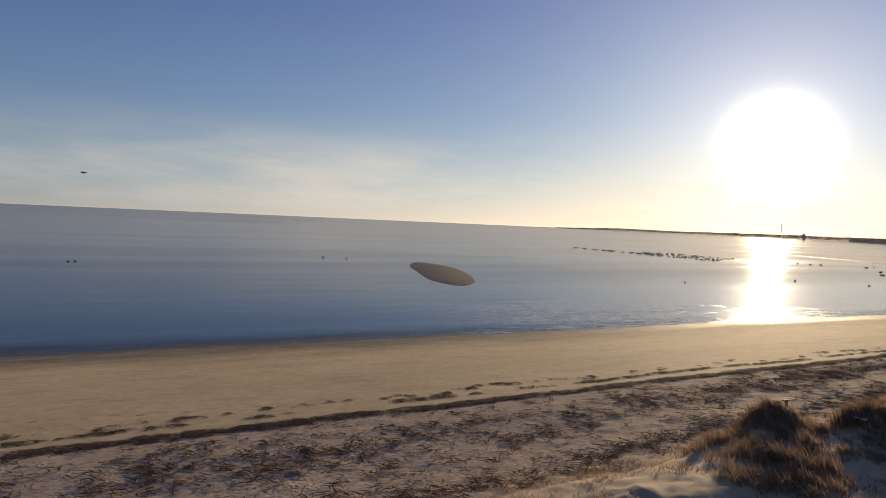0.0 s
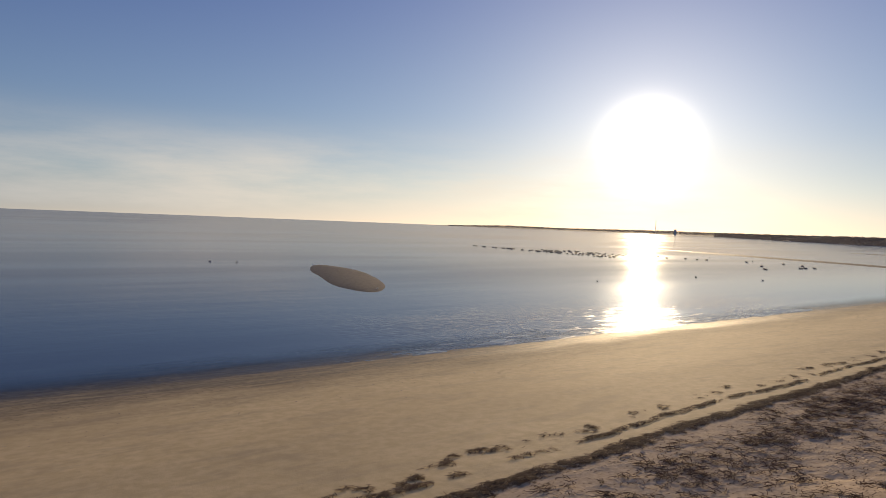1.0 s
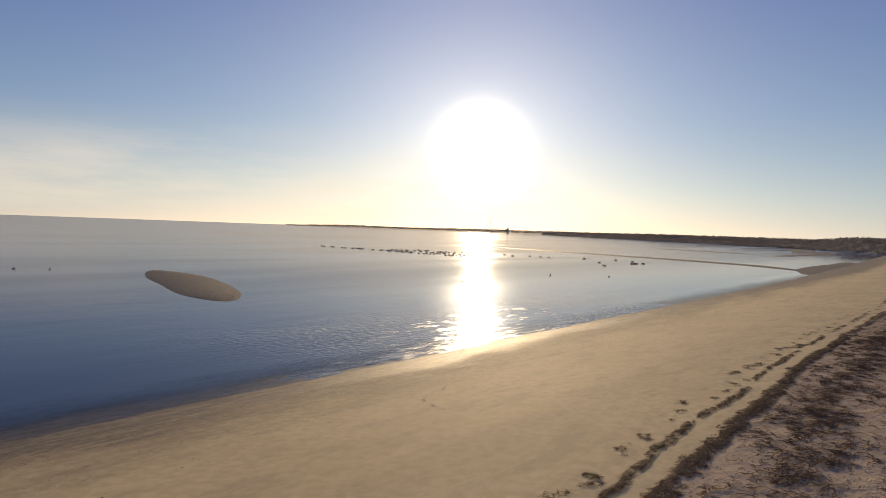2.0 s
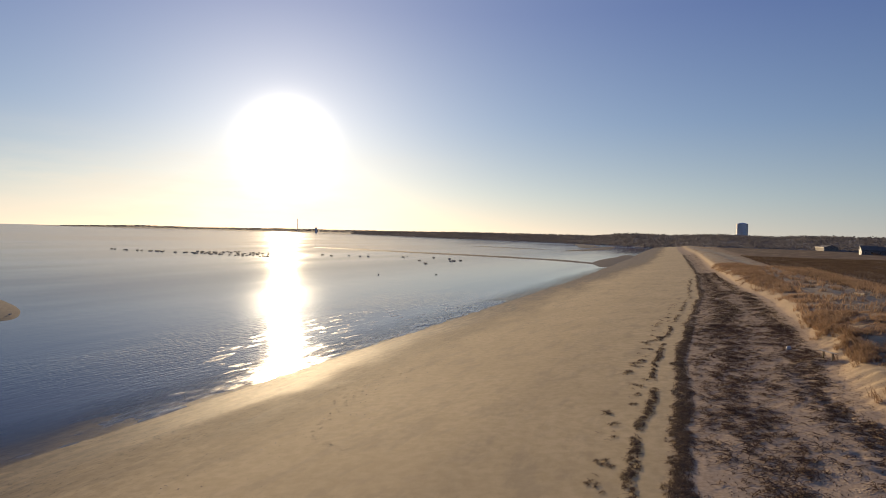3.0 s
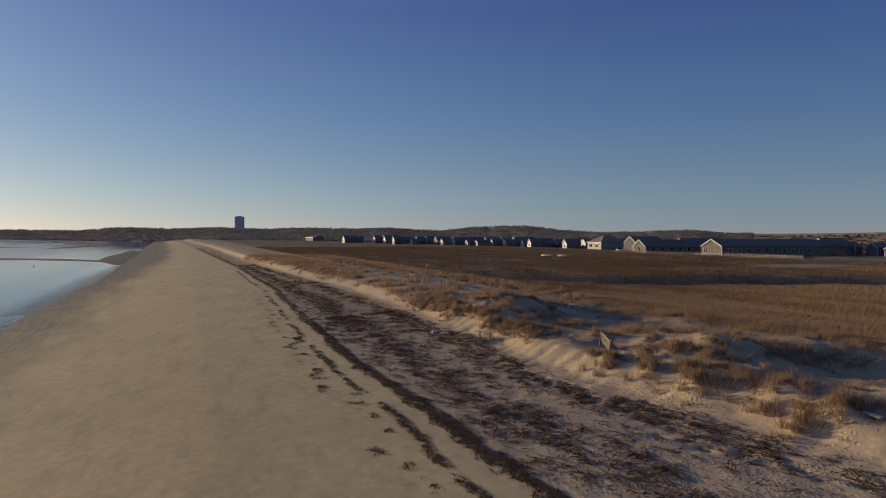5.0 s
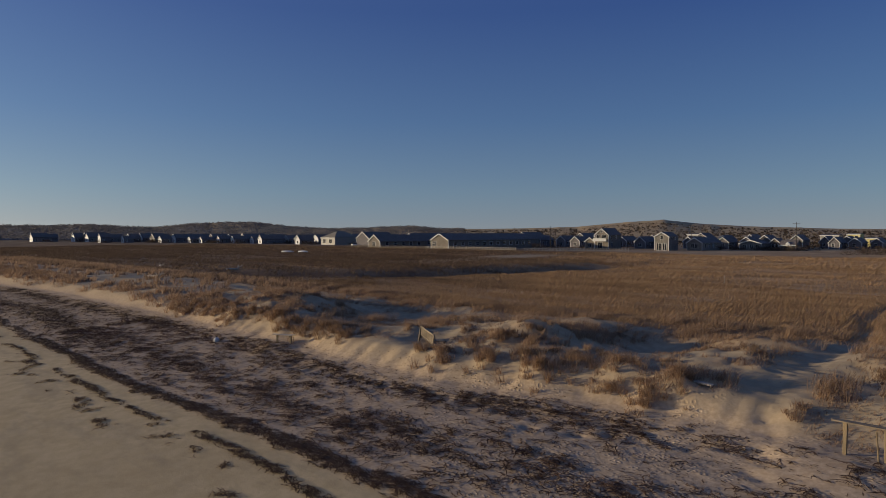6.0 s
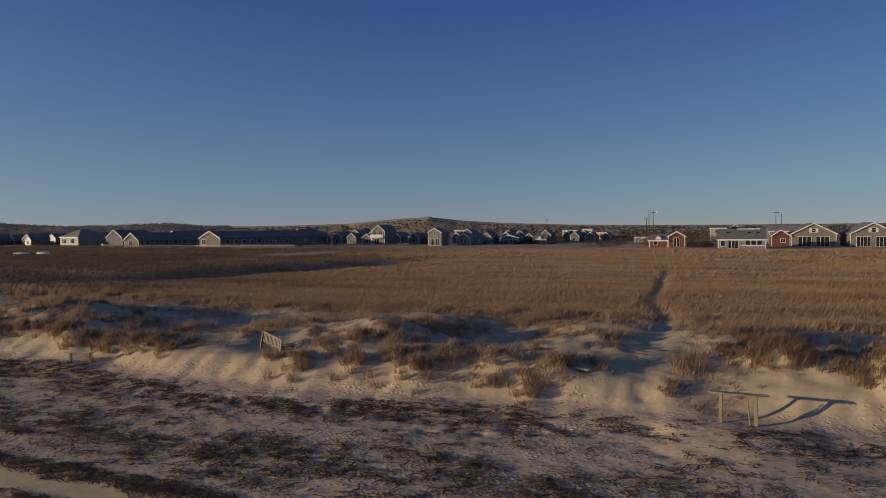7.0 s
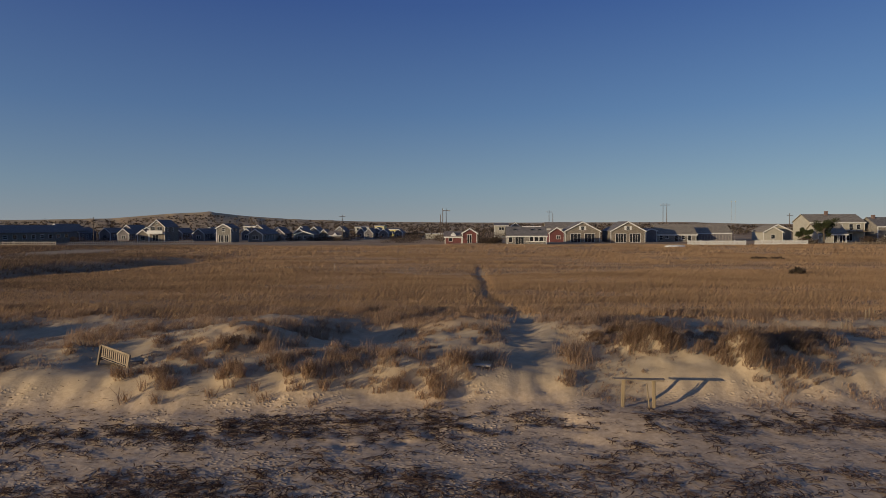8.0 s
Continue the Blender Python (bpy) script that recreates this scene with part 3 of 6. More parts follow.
def wrack_lines(x, y):
    """The tide lines of seaweed at the edge of the firm sand, 0 to 1."""
    x, y = np.asarray(x, float), np.asarray(y, float)
    d = y - line_main(x)
    gaps = fbm(x * 0.9, y * 1.4 + 5, 3)
    torn = fbm(x * 5.0 + 2 * y, y * 7.0, 3)
    main = np.exp(-((d + 0.05) / (0.16 + 0.40 * fbm(x * 1.1, 1.7 + 0 * x, 3))) ** 2) * (0.50 + 0.75 * gaps + 2.3 * (torn - 0.5))
    return np.clip(main, 0, 1)


def wrack_dashes(x, y):
    """Broken lines and single heaps left on the firm sand below the main line, 0 to 1."""
    x, y = np.asarray(x, float), np.asarray(y, float)
    d = y - line_main(x)
    torn = fbm(x * 6.0 + 3 * y, y * 8.0, 3)
    d2 = d - 1.25 - 0.5 * (fbm(x * 0.4, 40 + 0 * x, 3) - 0.5)
    second = np.exp(-(d2 / (0.10 + 0.14 * fbm(x * 1.1, 44 + 0 * x, 2))) ** 2) * smooth(torn, 0.36, 0.56) * smooth(fbm(x * 0.7, 70 + 0 * x, 3), 0.32, 0.46)
    d3 = d - 2.2 - 1.3 * (fbm(x * 0.9, 90 + 0 * x, 2) - 0.5)
    third = np.exp(-(d3 / 0.35) ** 2) * smooth(fbm(x * 2.6, 110 + 0 * x + 2.0 * y, 3), 0.55, 0.66) * smooth(torn, 0.38, 0.58) * smooth(x, 100, 70)
    return np.clip(np.maximum(second, third), 0, 1)


def tide_marks(x, y):
    return np.maximum(wrack_lines(x, y), wrack_dashes(x, y))


def wrack_level(x, y):
    """How much seaweed lies between the dune's foot and the main line: a band under the dune, a second half-way down."""
    x, y = np.asarray(x, float), np.asarray(y, float)
    toe, top = 19.35 + toe_shift(x) + coast(x), line_main(x)
    s = np.clip((y - toe) / np.maximum(top - toe, 1), 0, 1)
    sway = s + 0.10 * (fbm(x * 0.16, 21 + 0 * x, 2) - 0.5)
    level = np.interp(sway, [0, 0.05, 0.13, 0.20, 0.30, 0.42, 0.55, 0.66, 0.78, 0.90, 1.0], [0.0, 0.45, 0.78, 0.66, 0.36, 0.34, 0.60, 0.68, 0.46, 0.32, 0.10])
    level = level * np.interp(x, [14, 26, 33, 45], [0.85, 0.90, 1.12, 1.2]) + 0.2 * smooth(x, 45, 80) * smooth(s, 0.0, 0.2)
    return level * smooth(y, toe - 0.1, toe + 0.35) * smooth(y, top, top - 0.3)


def wrack_cover(x, y):
    """How thickly seaweed lies, 0 to 1."""
    x, y = np.asarray(x, float), np.asarray(y, float)
    patch = fbm(x * 1.05 + 0.6 * y, y * 2.5 - 0.25 * x, 4)
    level = wrack_level(x, y)
    field = 0.40 * smooth(level, 0.02, 0.2) * smooth(patch + 1.0 * (fbm(x * 4.2 + 2.2 * y, y * 8.5 - 0.8 * x, 3) - 0.5), 0.84 - 0.52 * level, 0.97 - 0.52 * level)
    return np.maximum(wrack_lines(x, y), field)


def straw_cover(x, y):
    """Where dead grass covers the ground, 0 to 1."""
    x = np.asarray(x, float)
    y = np.asarray(y, float) - coast(x)
    yy = y - toe_shift(x) * smooth(y, -6.0, 9.0)
    marsh = smooth(yy + 3.0 * (fbm(x * 0.22, y * 0.3 + 60, 3) - 0.5), 7.8, 4.8)
    tufts = smooth(yy, 18.6, 17.6) * smooth(fbm(x * 0.75 + 9, y * 0.85, 4), 0.49, 0.68)
    tufts = tufts * (1 - 0.85 * smooth(x, 24.5, 22.5) * smooth(y, 11.0, 13.0)) * smooth(np.hypot(x - 39.4, y - 17.2), 1.0, 1.9)
    c = np.maximum(marsh, 0.9 * tufts)
    for hx, hy, rx, ry, hz in HUMMOCKS:
        if hz < -0.3:
            c = c * (1 - np.exp(-((x - hx) / (rx * 0.75)) ** 2 - ((y - hy) / (ry * 0.75)) ** 2))
        elif hz > 0.34 and hy < 16:
            c = np.maximum(c, 0.95 * np.exp(-((x - hx) / (rx * 0.7)) ** 2 - ((y - hy) / (ry * 0.9)) ** 2))
    c = c * (1 - smooth(x, 15.0, 13.5) * smooth(y, 12.0, 14.0))
    lane = np.exp(-((x - path_x(y)) / (0.55 + 0.35 * smooth(y, 6, 14))) ** 2) * smooth(y, -44, -30)
    return np.clip(c * (1 - lane * (0.72 + 0.23 * smooth(y, 0, 6))), 0, 1)


def steps(lo, hi, fine, grow, reach_lo, reach_hi):
    """Net lines: even between lo and hi, wider and wider outside."""
    mid = list(np.arange(lo, hi, fine))
    out, d, v = [], fine, mid[-1]
    while v < reach_hi:
        d *= grow
        v += d
        out.append(v)
    back, d, v = [], fine, lo
    while v > reach_lo:
        d *= grow
        v -= d
        back.append(v)
    return np.array(back[::-1] + mid + out)


gx = steps(-3.0, 60.0, 0.17, 1.06, -5200, 5200)
gy = steps(8.0, 34.0, 0.14, 1.055, -5200, 5200)
GX, GY = np.meshgrid(gx, gy)
GZ = height(GX, GY)
cover = wrack_cover(GX, GY) * smooth(np.abs(GX - 100), 500, 300)
scraps = 0.42 * smooth(GY, 8.0, 10.5) * smooth(GY - toe_shift(GX), 19.0, 17.5) * smooth(fbm(GX * 0.6 + 8, GY * 0.8 + 50, 3), 0.36, 0.60) * smooth(np.abs(GX - 30), 60, 40)
cover = np.maximum(cover, scraps)
GZ = GZ + 0.035 * np.clip(cover - 0.25, 0, 1) * (0.6 + 0.8 * fbm(GX * 2.5, GY * 2.5, 2)) * (GX > -60) * (GX < 160)
wet = smooth(GY - coast(GX) + 7.0 * smooth(GX, 110, 260) + 5.0 * (fbm(GX * 0.16, GY * 0.5, 3) - 0.5), 40.5, 48.0)
# the slough bed is drawn darker through the same mask
wet = np.maximum(wet, np.exp(-((GX - np.interp(GY, [-60, -46, -30, -14, -2, 4], [66, 70, 74, 80, 93, 104])) / 5.5) ** 4) * smooth(GY, -64, -50) * smooth(GY, 4, -3))
trod = smooth(GY - line_main(GX), 0.6, -0.2) * smooth(GY - 19.1 - toe_shift(GX) - coast(GX), -1.6, 0.2)
dune_sand = smooth(GY - 19.1 - toe_shift(GX) - coast(GX), 0.3, -1.2)
straw = straw_cover(GX, GY)
bank = smooth(np.abs(GY + 148 + 0.06 * (GX - 110)), 9.0, 5.0) * smooth(GX, 72, 95) * smooth(GX, 260, 210)
bank = np.maximum(bank, smooth(np.abs(GY + 94), 9, 5) * smooth(GX, 12, 0) * smooth(GX, -75, -60))
bank = np.maximum(bank, smooth(np.abs(GX - 98 + 0.1 * (GY + 57)), 8.0, 3.5) * smooth(GY, -86, -76) * smooth(GY, -32, -42))
straw = straw * (1 - 0.75 * bank)
heath = smooth(GX + 0.35 * (GY + 20) + 18 * (fbm(GX * 0.03, GY * 0.06, 3) - 0.5), 48, 95) * smooth(GY, 12.0, 2.0)
ground = tagged(grid_mesh("ground", GX, GY, GZ, SAND, {"heath": heath, "dune": dune_sand, "wet": wet, "trod": trod, "wrack": cover, "straw": straw}), "pale sand beach, low dunes and straw-brown salt marsh", "ground", kind="structure")

# still water of the bay
sea_x = np.array([-5200, -1500, -400, -100, 0, 100, 250, 500, 1500, 5200.0])
sea_y = np.array([44.0, 60, 100, 200, 500, 1500, 5200])
SX, SY = np.meshgrid(sea_x, sea_y)
tagged(grid_mesh("water", SX, SY, 0 * SX + WATER_Z, WATER), "calm blue-grey bay water at low tide", "water", kind="structure")


def mound(name, spine, half, top, label, dry=0.0):
    """A low bank of wet sand along a spine of places, with a ragged edge."""
    pts = [Vector((*p, 0)) for p in spine]
    n, m = 70, 15
    lens = [0.0]
    for a, b in zip(pts, pts[1:]):
        lens.append(lens[-1] + (b - a).length)
    X, Y, Z, wetness = (np.zeros((m, n)) for _ in range(4))
    for i in range(n):
        f = i / (n - 1) * lens[-1]
        k = max(j for j in range(len(lens) - 1) if lens[j] <= f + 1e-6)
        a, b = pts[k], pts[k + 1]
        p = a.lerp(b, min(1, (f - lens[k]) / (lens[k + 1] - lens[k])))
        side = Vector((-(b - a).y, (b - a).x, 0)).normalized()
        u = i / (n - 1)
        span = half * (max(0.0, 1 - abs(2 * u - 1) ** 2.4)) ** 0.7 * (0.84 + 0.14 * float(lattice(u * 6.0, half)) + 0.10 * float(lattice(u * 31.0, half + 5)))
        for j in range(m):
            v = 2 * j / (m - 1) - 1
            q = p + side * (v * span * 1.35)
            X[j, i], Y[j, i] = q.x, q.y
            rim = 1 - abs(v) ** 2
            Z[j, i] = WATER_Z - 0.14 + (top + 0.14) * rim * max(0.0, 1 - abs(2 * u - 1) ** 4) * (0.92 + 0.16 * float(lattice(q.x * 0.15, q.y * 0.15)))
            wetness[j, i] = 1.6 - float(smooth(Z[j, i], WATER_Z + 0.05, WATER_Z + top * 0.9)) * dry
    zero = np.zeros((m, n))
    return tagged(grid_mesh(name, X, Y, Z, SAND, {"wet": wetness, "trod": zero, "wrack": zero, "straw": zero}), label, "sandbar", kind="structure")


mound("sandbar_island", [(45.8, 82.6), (49.2, 92.5), (54.0, 105.5), (58.8, 120.5), (62.2, 135.0)], 4.6, 0.22, "small brown sandbar islet standing in calm water", 0.15)
mound("sandbar_spit", [(310, 240), (296, 190), (283, 150), (270, 108), (256, 78), (238, 60), (215, 51)], 8.5, 0.16, "long low spit of wet sand")
mound("sandbar_cusp", [(188, 49), (214, 53), (245, 57), (285, 58), (330, 57), (400, 62)], 6.0, 0.09, "dark wet sand flat off the beach at low tide")
mound("sandbar_flat", [(500, 215), (485, 178), (462, 140), (440, 112)], 7.0, 0.16, "thin strip of wet sand at low tide")
mound("sandbar_shelf_far", [(390, 118), (430, 104), (520, 98), (620, 104), (760, 112)], 8.0, 0.16, "dark wet sand flat at low tide")
mound("sandbar_tail", [(560, 116), (700, 132), (860, 165), (960, 210)], 12.0, 0.18, "dark wet sand flat at low tide")

# rippled sand under a film of water at the edge of the shallows


def film_material():
    m, k, b = material("wet_ripple_sand")
    where = k.n("TexCoord").outputs["Object"]
    tone = k.noise(k.stretch(where, 0.5, 1.6, 1.0), 1.4, 5.0)
    k.put(k.mix(k.step(tone, 0.35, 0.65), (0.085, 0.075, 0.070), (0.17, 0.145, 0.12)), b.inputs["Base Color"])
    k.put(k.step(tone, 0.3, 0.7, 0.10, 0.32), b.inputs["Roughness"])
    b.inputs["IOR"].default_value = 1.4
    bump(k, b, k.noise(k.stretch(where, 0.6, 1.8, 1.0), 3.2, 3.0), 0.20, 0.06)
    return m


RX, RY = np.meshgrid(np.arange(8.0, 104.0, 0.26), np.arange(48.6, 70.0, 0.2))
reach = np.interp(RX, [8, 16, 28, 36, 45, 60, 75, 90, 104], [50.6, 51.6, 53.0, 57.0, 63.0, 67.0, 64.0, 56.0, 51.0]) + 2.5 * (fbm(RX * 0.12, 3.0 + 0 * RX, 3) - 0.5)
ripples = fbm(RX * 0.55 + 0.35 * RY, RY * 2.0, 3)
RZ = WATER_Z - 0.012 + 0.095 * (ripples - 0.5) - 0.16 * smooth(RY, reach - 4.0, reach + 1.0) - 0.3 * (1 - smooth(RX, 8, 14) * smooth(RX, 104, 90)) - 0.2 * smooth(RY, 50.0, 48.6)
tagged(grid_mesh("sandbar_ripples", RX, RY, RZ, film_material()), "rippled wet sand just breaking the shallow water", "sandbar", kind="structure")

# ---------------------------------------------------------------- far shore and hills
# bearing from +x in degrees, skyline in degrees above level, range of the foot and of the top in metres
SKYLINE = [(58, -0.13, 4200, 4500), (52, -0.07, 3300, 3700), (47.5, 0.08, 3000, 3500), (43, 0.02, 2900, 3400), (36, 0.12, 2700, 3200), (30, 0.13, 2400, 2800),
           (25, 0.15, 1700, 2000), (20, 0.21, 1350, 1600), (14, 0.22, 1120, 1350), (8.3, 0.22, 900, 1150), (5.2, 0.50, 800, 1050), (1.8, 0.42, 720, 1000),
           (-2, 0.56, 640, 950), (-6.2, 0.46, 620, 930), (-8.3, 0.60, 600, 920), (-13.9, 0.56, 560, 880), (-16.7, 0.68, 540, 860), (-19.5, 0.52, 520, 840),
           (-21.6, 0.44, 520, 840), (-24, 0.74, 520, 840), (-26.3, 0.86, 520, 840)]
SKYLINE += [(-29.3, 0.94, 520, 860), (-32.5, 0.55, 500, 840), (-36, 0.36, 480, 800), (-39.5, 0.46, 470, 800), (-43.3, 0.62, 460, 800), (-46, 0.36, 440, 780),
            (-53, 0.44, 420, 760), (-58, 0.56, 420, 760), (-62.5, 0.98, 420, 760), (-65.5, 1.14, 420, 760), (-68.5, 0.80, 420, 760), (-72.4, 0.54, 400, 740),
            (-78.5, 0.34, 380, 720), (-86.5, 0.24, 380, 720), (-93, 0.22, 380, 720), (-107, 0.24, 380, 720), (-112, 0.08, 380, 720), (-122, 0.06, 380, 720),
            (-150, 0.1, 380, 720), (-185, 0.1, 380, 720)]
SKYLINE = np.array(SKYLINE)[::-1]


def hill(name, az0, az1, mat, label):
    az = np.arange(az0, az1 + 0.01, 0.2)
    el = np.interp(az, SKYLINE[:, 0], SKYLINE[:, 1])
    foot, crest = np.interp(az, SKYLINE[:, 0], SKYLINE[:, 2]), np.interp(az, SKYLINE[:, 0], SKYLINE[:, 3])
    base = np.interp(az, [-2.0, 5.0], [0.5, WATER_Z - 0.6])
    top = 5.4 + crest * np.tan(np.radians(el)) - np.where(mat is SAND, 0.0, 0.7)
    rows = []
    for f in (0.0, 0.06, 0.2, 0.4, 0.6, 0.8, 1.0, 1.15):
        r = foot + (crest - foot) * f
        bumps = 0.22 * (fbm(az * 1.1, 9 * f + 0 * az, 3) - 0.5) * np.minimum(1, 4 * f) * (f < 1)
        h = base + (top - base) * (smooth(f, -0.15, 1.0) if f <= 1 else 0.75) * (1 + bumps) if f > 0 else base
        rows.append((18 + r * np.cos(np.radians(az)), 30 + r * np.sin(np.radians(az)), h))
    X, Y, Z = (np.array([row[i] for row in rows]) for i in range(3))
    zero = 0 * X
    return tagged(grid_mesh(name, X, Y, Z, mat, {"wet": zero, "trod": zero, "wrack": zero, "straw": zero + (0.35 + 0.4 * lattice(X * 0.02, Y * 0.02))}), label, "hill", kind="structure")


hill("hill_dunes", -185, -26, SAND, "grass-grown tan dune hills behind the village")
# the wood floor's colour is lightened and greyed for distance haze too
HAZED_WOODFLOOR = plain("hazed_leaf_litter", (0.14, 0.128, 0.118), 0.95, 0, 0.2, 0.05, 0.1)
hill("hill_woods", -27, 58, HAZED_WOODFLOOR, "wooded shore across the bay, greyed by distance haze")


def strands(n, x, y, z, heading, length, width, lift, bend):
    """Flat ribbons lying on the ground: five points, three triangles each."""
    c, s = np.cos(heading), np.sin(heading)
    V = np.zeros((n, 5, 3))
    for k, (along, side, up) in enumerate(((-0.5, -0.5, 0.0), (-0.5, 0.5, 0.0), (0.05, -0.5, 1.0), (0.05, 0.5, 1.0), (0.5, 0.0, 0.25))):
        a, b = along * length, side * width + (bend * length if k == 4 else 0)
        V[:, k, 0], V[:, k, 1], V[:, k, 2] = x + c * a - s * b, y + s * a + c * b, z + 0.006 + lift * up
    F = np.array([(0, 2, 1), (1, 2, 3), (2, 4, 3)])[None] + 5 * np.arange(n)[:, None, None]
    return V.reshape(-1, 3), F.reshape(-1, 3)


def tufts(x, y, z, count, tall, wide, lean, lean_dir=None, spread=0.12):
    """Upright bent blades in tufts: five points, three triangles each."""
    n = len(x) * count
    bx, by, bz = (np.repeat(v, count) for v in (x, y, z))
    tall, spread = np.repeat(tall, count) * rng.uniform(0.55, 1.1, n), np.repeat(np.broadcast_to(spread, x.shape), count)
    ang = rng.uniform(0, 2 * np.pi, n)
    off = spread * np.sqrt(rng.random(n))
    bx, by = bx + off * np.cos(ang), by + off * np.sin(ang)
    fall = ang + rng.normal(0, 0.5, n) if lean_dir is None else lean_dir + rng.normal(0, 0.9, n)
    tip = tall * lean * rng.uniform(0.3, 1.3, n)
    face = rng.uniform(0, np.pi, n)
    wx, wy = np.cos(face) * wide / 2, np.sin(face) * wide / 2
    dx, dy = np.cos(fall) * tip, np.sin(fall) * tip
    V = np.zeros((n, 5, 3))
    for k, (s, h, d) in enumerate(((-1, 0.0, 0.0), (1, 0.0, 0.0), (-0.8, 0.55, 0.33), (0.8, 0.55, 0.33), (0, 1.0, 1.0))):
        V[:, k, 0], V[:, k, 1] = bx + s * wx + dx * d, by + s * wy + dy * d
        V[:, k, 2] = bz - 0.03 + tall * h * np.where(k == 4, np.sqrt(np.maximum(0.25, 1 - (tip / np.maximum(tall, 1e-3)) ** 2 * 0.6)), 1.0)
    F = np.array([(0, 1, 2), (1, 3, 2), (2, 3, 4)])[None] + 5 * np.arange(n)[:, None, None]
    return V.reshape(-1, 3), F.reshape(-1, 3)


def scatter(n, x0, x1, y0, y1, chance):
    x, y = rng.uniform(x0, x1, n), rng.uniform(y0, y1, n)
    keep = rng.random(n) < chance(x, y)
    return x[keep], y[keep]


def join(pieces):
    V, F, base = [], [], 0
    for v, f in pieces:
        V.append(v)
        F.append(f + base)
        base += len(v)
    return np.concatenate(V), np.concatenate(F)


# seaweed: ribbons heaped along the tide lines, and far off strewn over the upper beach
bits = []
for n, x0, x1, y0, y1, long_, wide, where in ((300000, -4, 62, 24.0, 31.0, 0.26, 0.015, tide_marks), (70000, 62, 130, 18.0, 31.5, 0.45, 0.045, lambda x, y: np.maximum(wrack_cover(x, y), wrack_dashes(x, y))),
                                              (40000, 130, 330, 18.0, 36.0, 1.1, 0.14, wrack_cover), (16000, -30, -4, 17.0, 28.5, 0.4, 0.04, wrack_cover)):
    x, y = scatter(n, x0, x1, y0, y1, lambda x, y: smooth(where(x, y), 0.18, 0.75))
    m = len(x)
    heap = where(x, y)
    head = rng.normal(-0.15, 0.7, m) + np.pi * (rng.random(m) < 0.5)
    bits.append(strands(m, x, y, height(x, y) + 0.09 * np.clip(heap - 0.25, 0, 1) * rng.random(m), head,
                        long_ * rng.uniform(0.4, 1.6, m), wide * rng.uniform(0.6, 1.8, m), rng.uniform(0.003, 0.028, m), rng.normal(0, 0.3, m)))


def tendrils(n, x, y, heading, length, width, curl, lift):
    """Curved strands in four bends that rise and fall on the sand."""
    V = np.zeros((n, 10, 3))
    px, py, h = x.copy(), y.copy(), heading.copy()
    ground_at = height(x, y) + lift * rng.random(n)
    for i, taper in enumerate((0.5, 1.0, 1.0, 0.8, 0.15)):
        c, s_ = np.cos(h), np.sin(h)
        up = ground_at + 0.006 + (0.025 * rng.random(n) if i in (1, 2, 3) else 0.0)
        V[:, 2 * i] = np.stack([px - s_ * width * taper / 2, py + c * width * taper / 2, up], 1)
        V[:, 2 * i + 1] = np.stack([px + s_ * width * taper / 2, py - c * width * taper / 2, up + 0.006], 1)
        px, py, h = px + c * length / 4, py + s_ * length / 4, h + curl * rng.normal(0.4, 0.8, n)
    F = np.array([t for i in range(4) for t in ((2 * i, 2 * i + 1, 2 * i + 3), (2 * i, 2 * i + 3, 2 * i + 2))])[None] + 10 * np.arange(n)[:, None, None]
    return V.reshape(-1, 3), F.reshape(-1, 3)


# tangled clumps with trailing ends, drawn out slantwise by the wind
cx, cy = scatter(30000, -4, 63, 17.0, 27.4, lambda x, y: wrack_level(x, y) * smooth(0.36 * fbm(x * 0.5 + 0.4 * y, y * 1.1, 2) + 0.64 * fbm(x * 2.4 + 1.8 * y, y * 5.6, 3), 0.61 - 0.30 * wrack_level(x, y), 0.70 - 0.30 * wrack_level(x, y)))
m = len(cx)
reach = 0.05 + 0.20 * rng.random(m) ** 2
slant = 2.78 + rng.normal(0, 0.45, m)
count = (2 + 34 * reach).astype(int)
k = np.repeat(np.arange(m), count)
n = len(k)
u, v = rng.normal(0, 0.6, n), rng.normal(0, 0.3, n)
x = cx[k] + reach[k] * (u * np.cos(slant[k]) - v * np.sin(slant[k]))
y = cy[k] + reach[k] * (u * np.sin(slant[k]) + v * np.cos(slant[k]))
bits.append(tendrils(n, x, y, slant[k] + rng.normal(0, 0.7, n) + np.pi * (rng.random(n) < 0.5), (0.10 + 0.9 * reach[k]) * rng.uniform(0.5, 2.0, n),
                     rng.uniform(0.011, 0.034, n), 0.7, 0.30 * reach[k]))
# the same, coarser, along the beach beyond
cx, cy = scatter(15000, 62, 150, 17.0, 29.0, lambda x, y: wrack_level(x, y) * smooth(0.36 * fbm(x * 0.5 + 0.4 * y, y * 1.1, 2) + 0.64 * fbm(x * 1.6 + 1.2 * y, y * 5.0, 3), 0.64 - 0.30 * wrack_level(x, y), 0.77 - 0.30 * wrack_level(x, y)))
m = len(cx)
reach = 0.10 + 0.40 * rng.random(m) ** 2
k = np.repeat(np.arange(m), 3)
n = len(k)
bits.append(tendrils(n, cx[k] + reach[k] * rng.normal(0, 0.5, n), cy[k] + reach[k] * rng.normal(0, 0.3, n), 2.78 + rng.normal(0, 0.6, n), (0.2 + 1.2 * reach[k]) * rng.uniform(0.5, 1.8, n),
                     rng.uniform(0.03, 0.075, n), 0.6, 0.25 * reach[k]))
# loose scraps between the heaps
x, y = scatter(22000, -4, 70, 17.2, 29.0, lambda x, y: smooth(y, 18.2, 19.5) * smooth(y, line_main(x) + 0.6, line_main(x) - 0.4) * (0.25 + 0.75 * smooth(fbm(x * 0.8, y * 1.2 + 33, 3), 0.4, 0.65)))
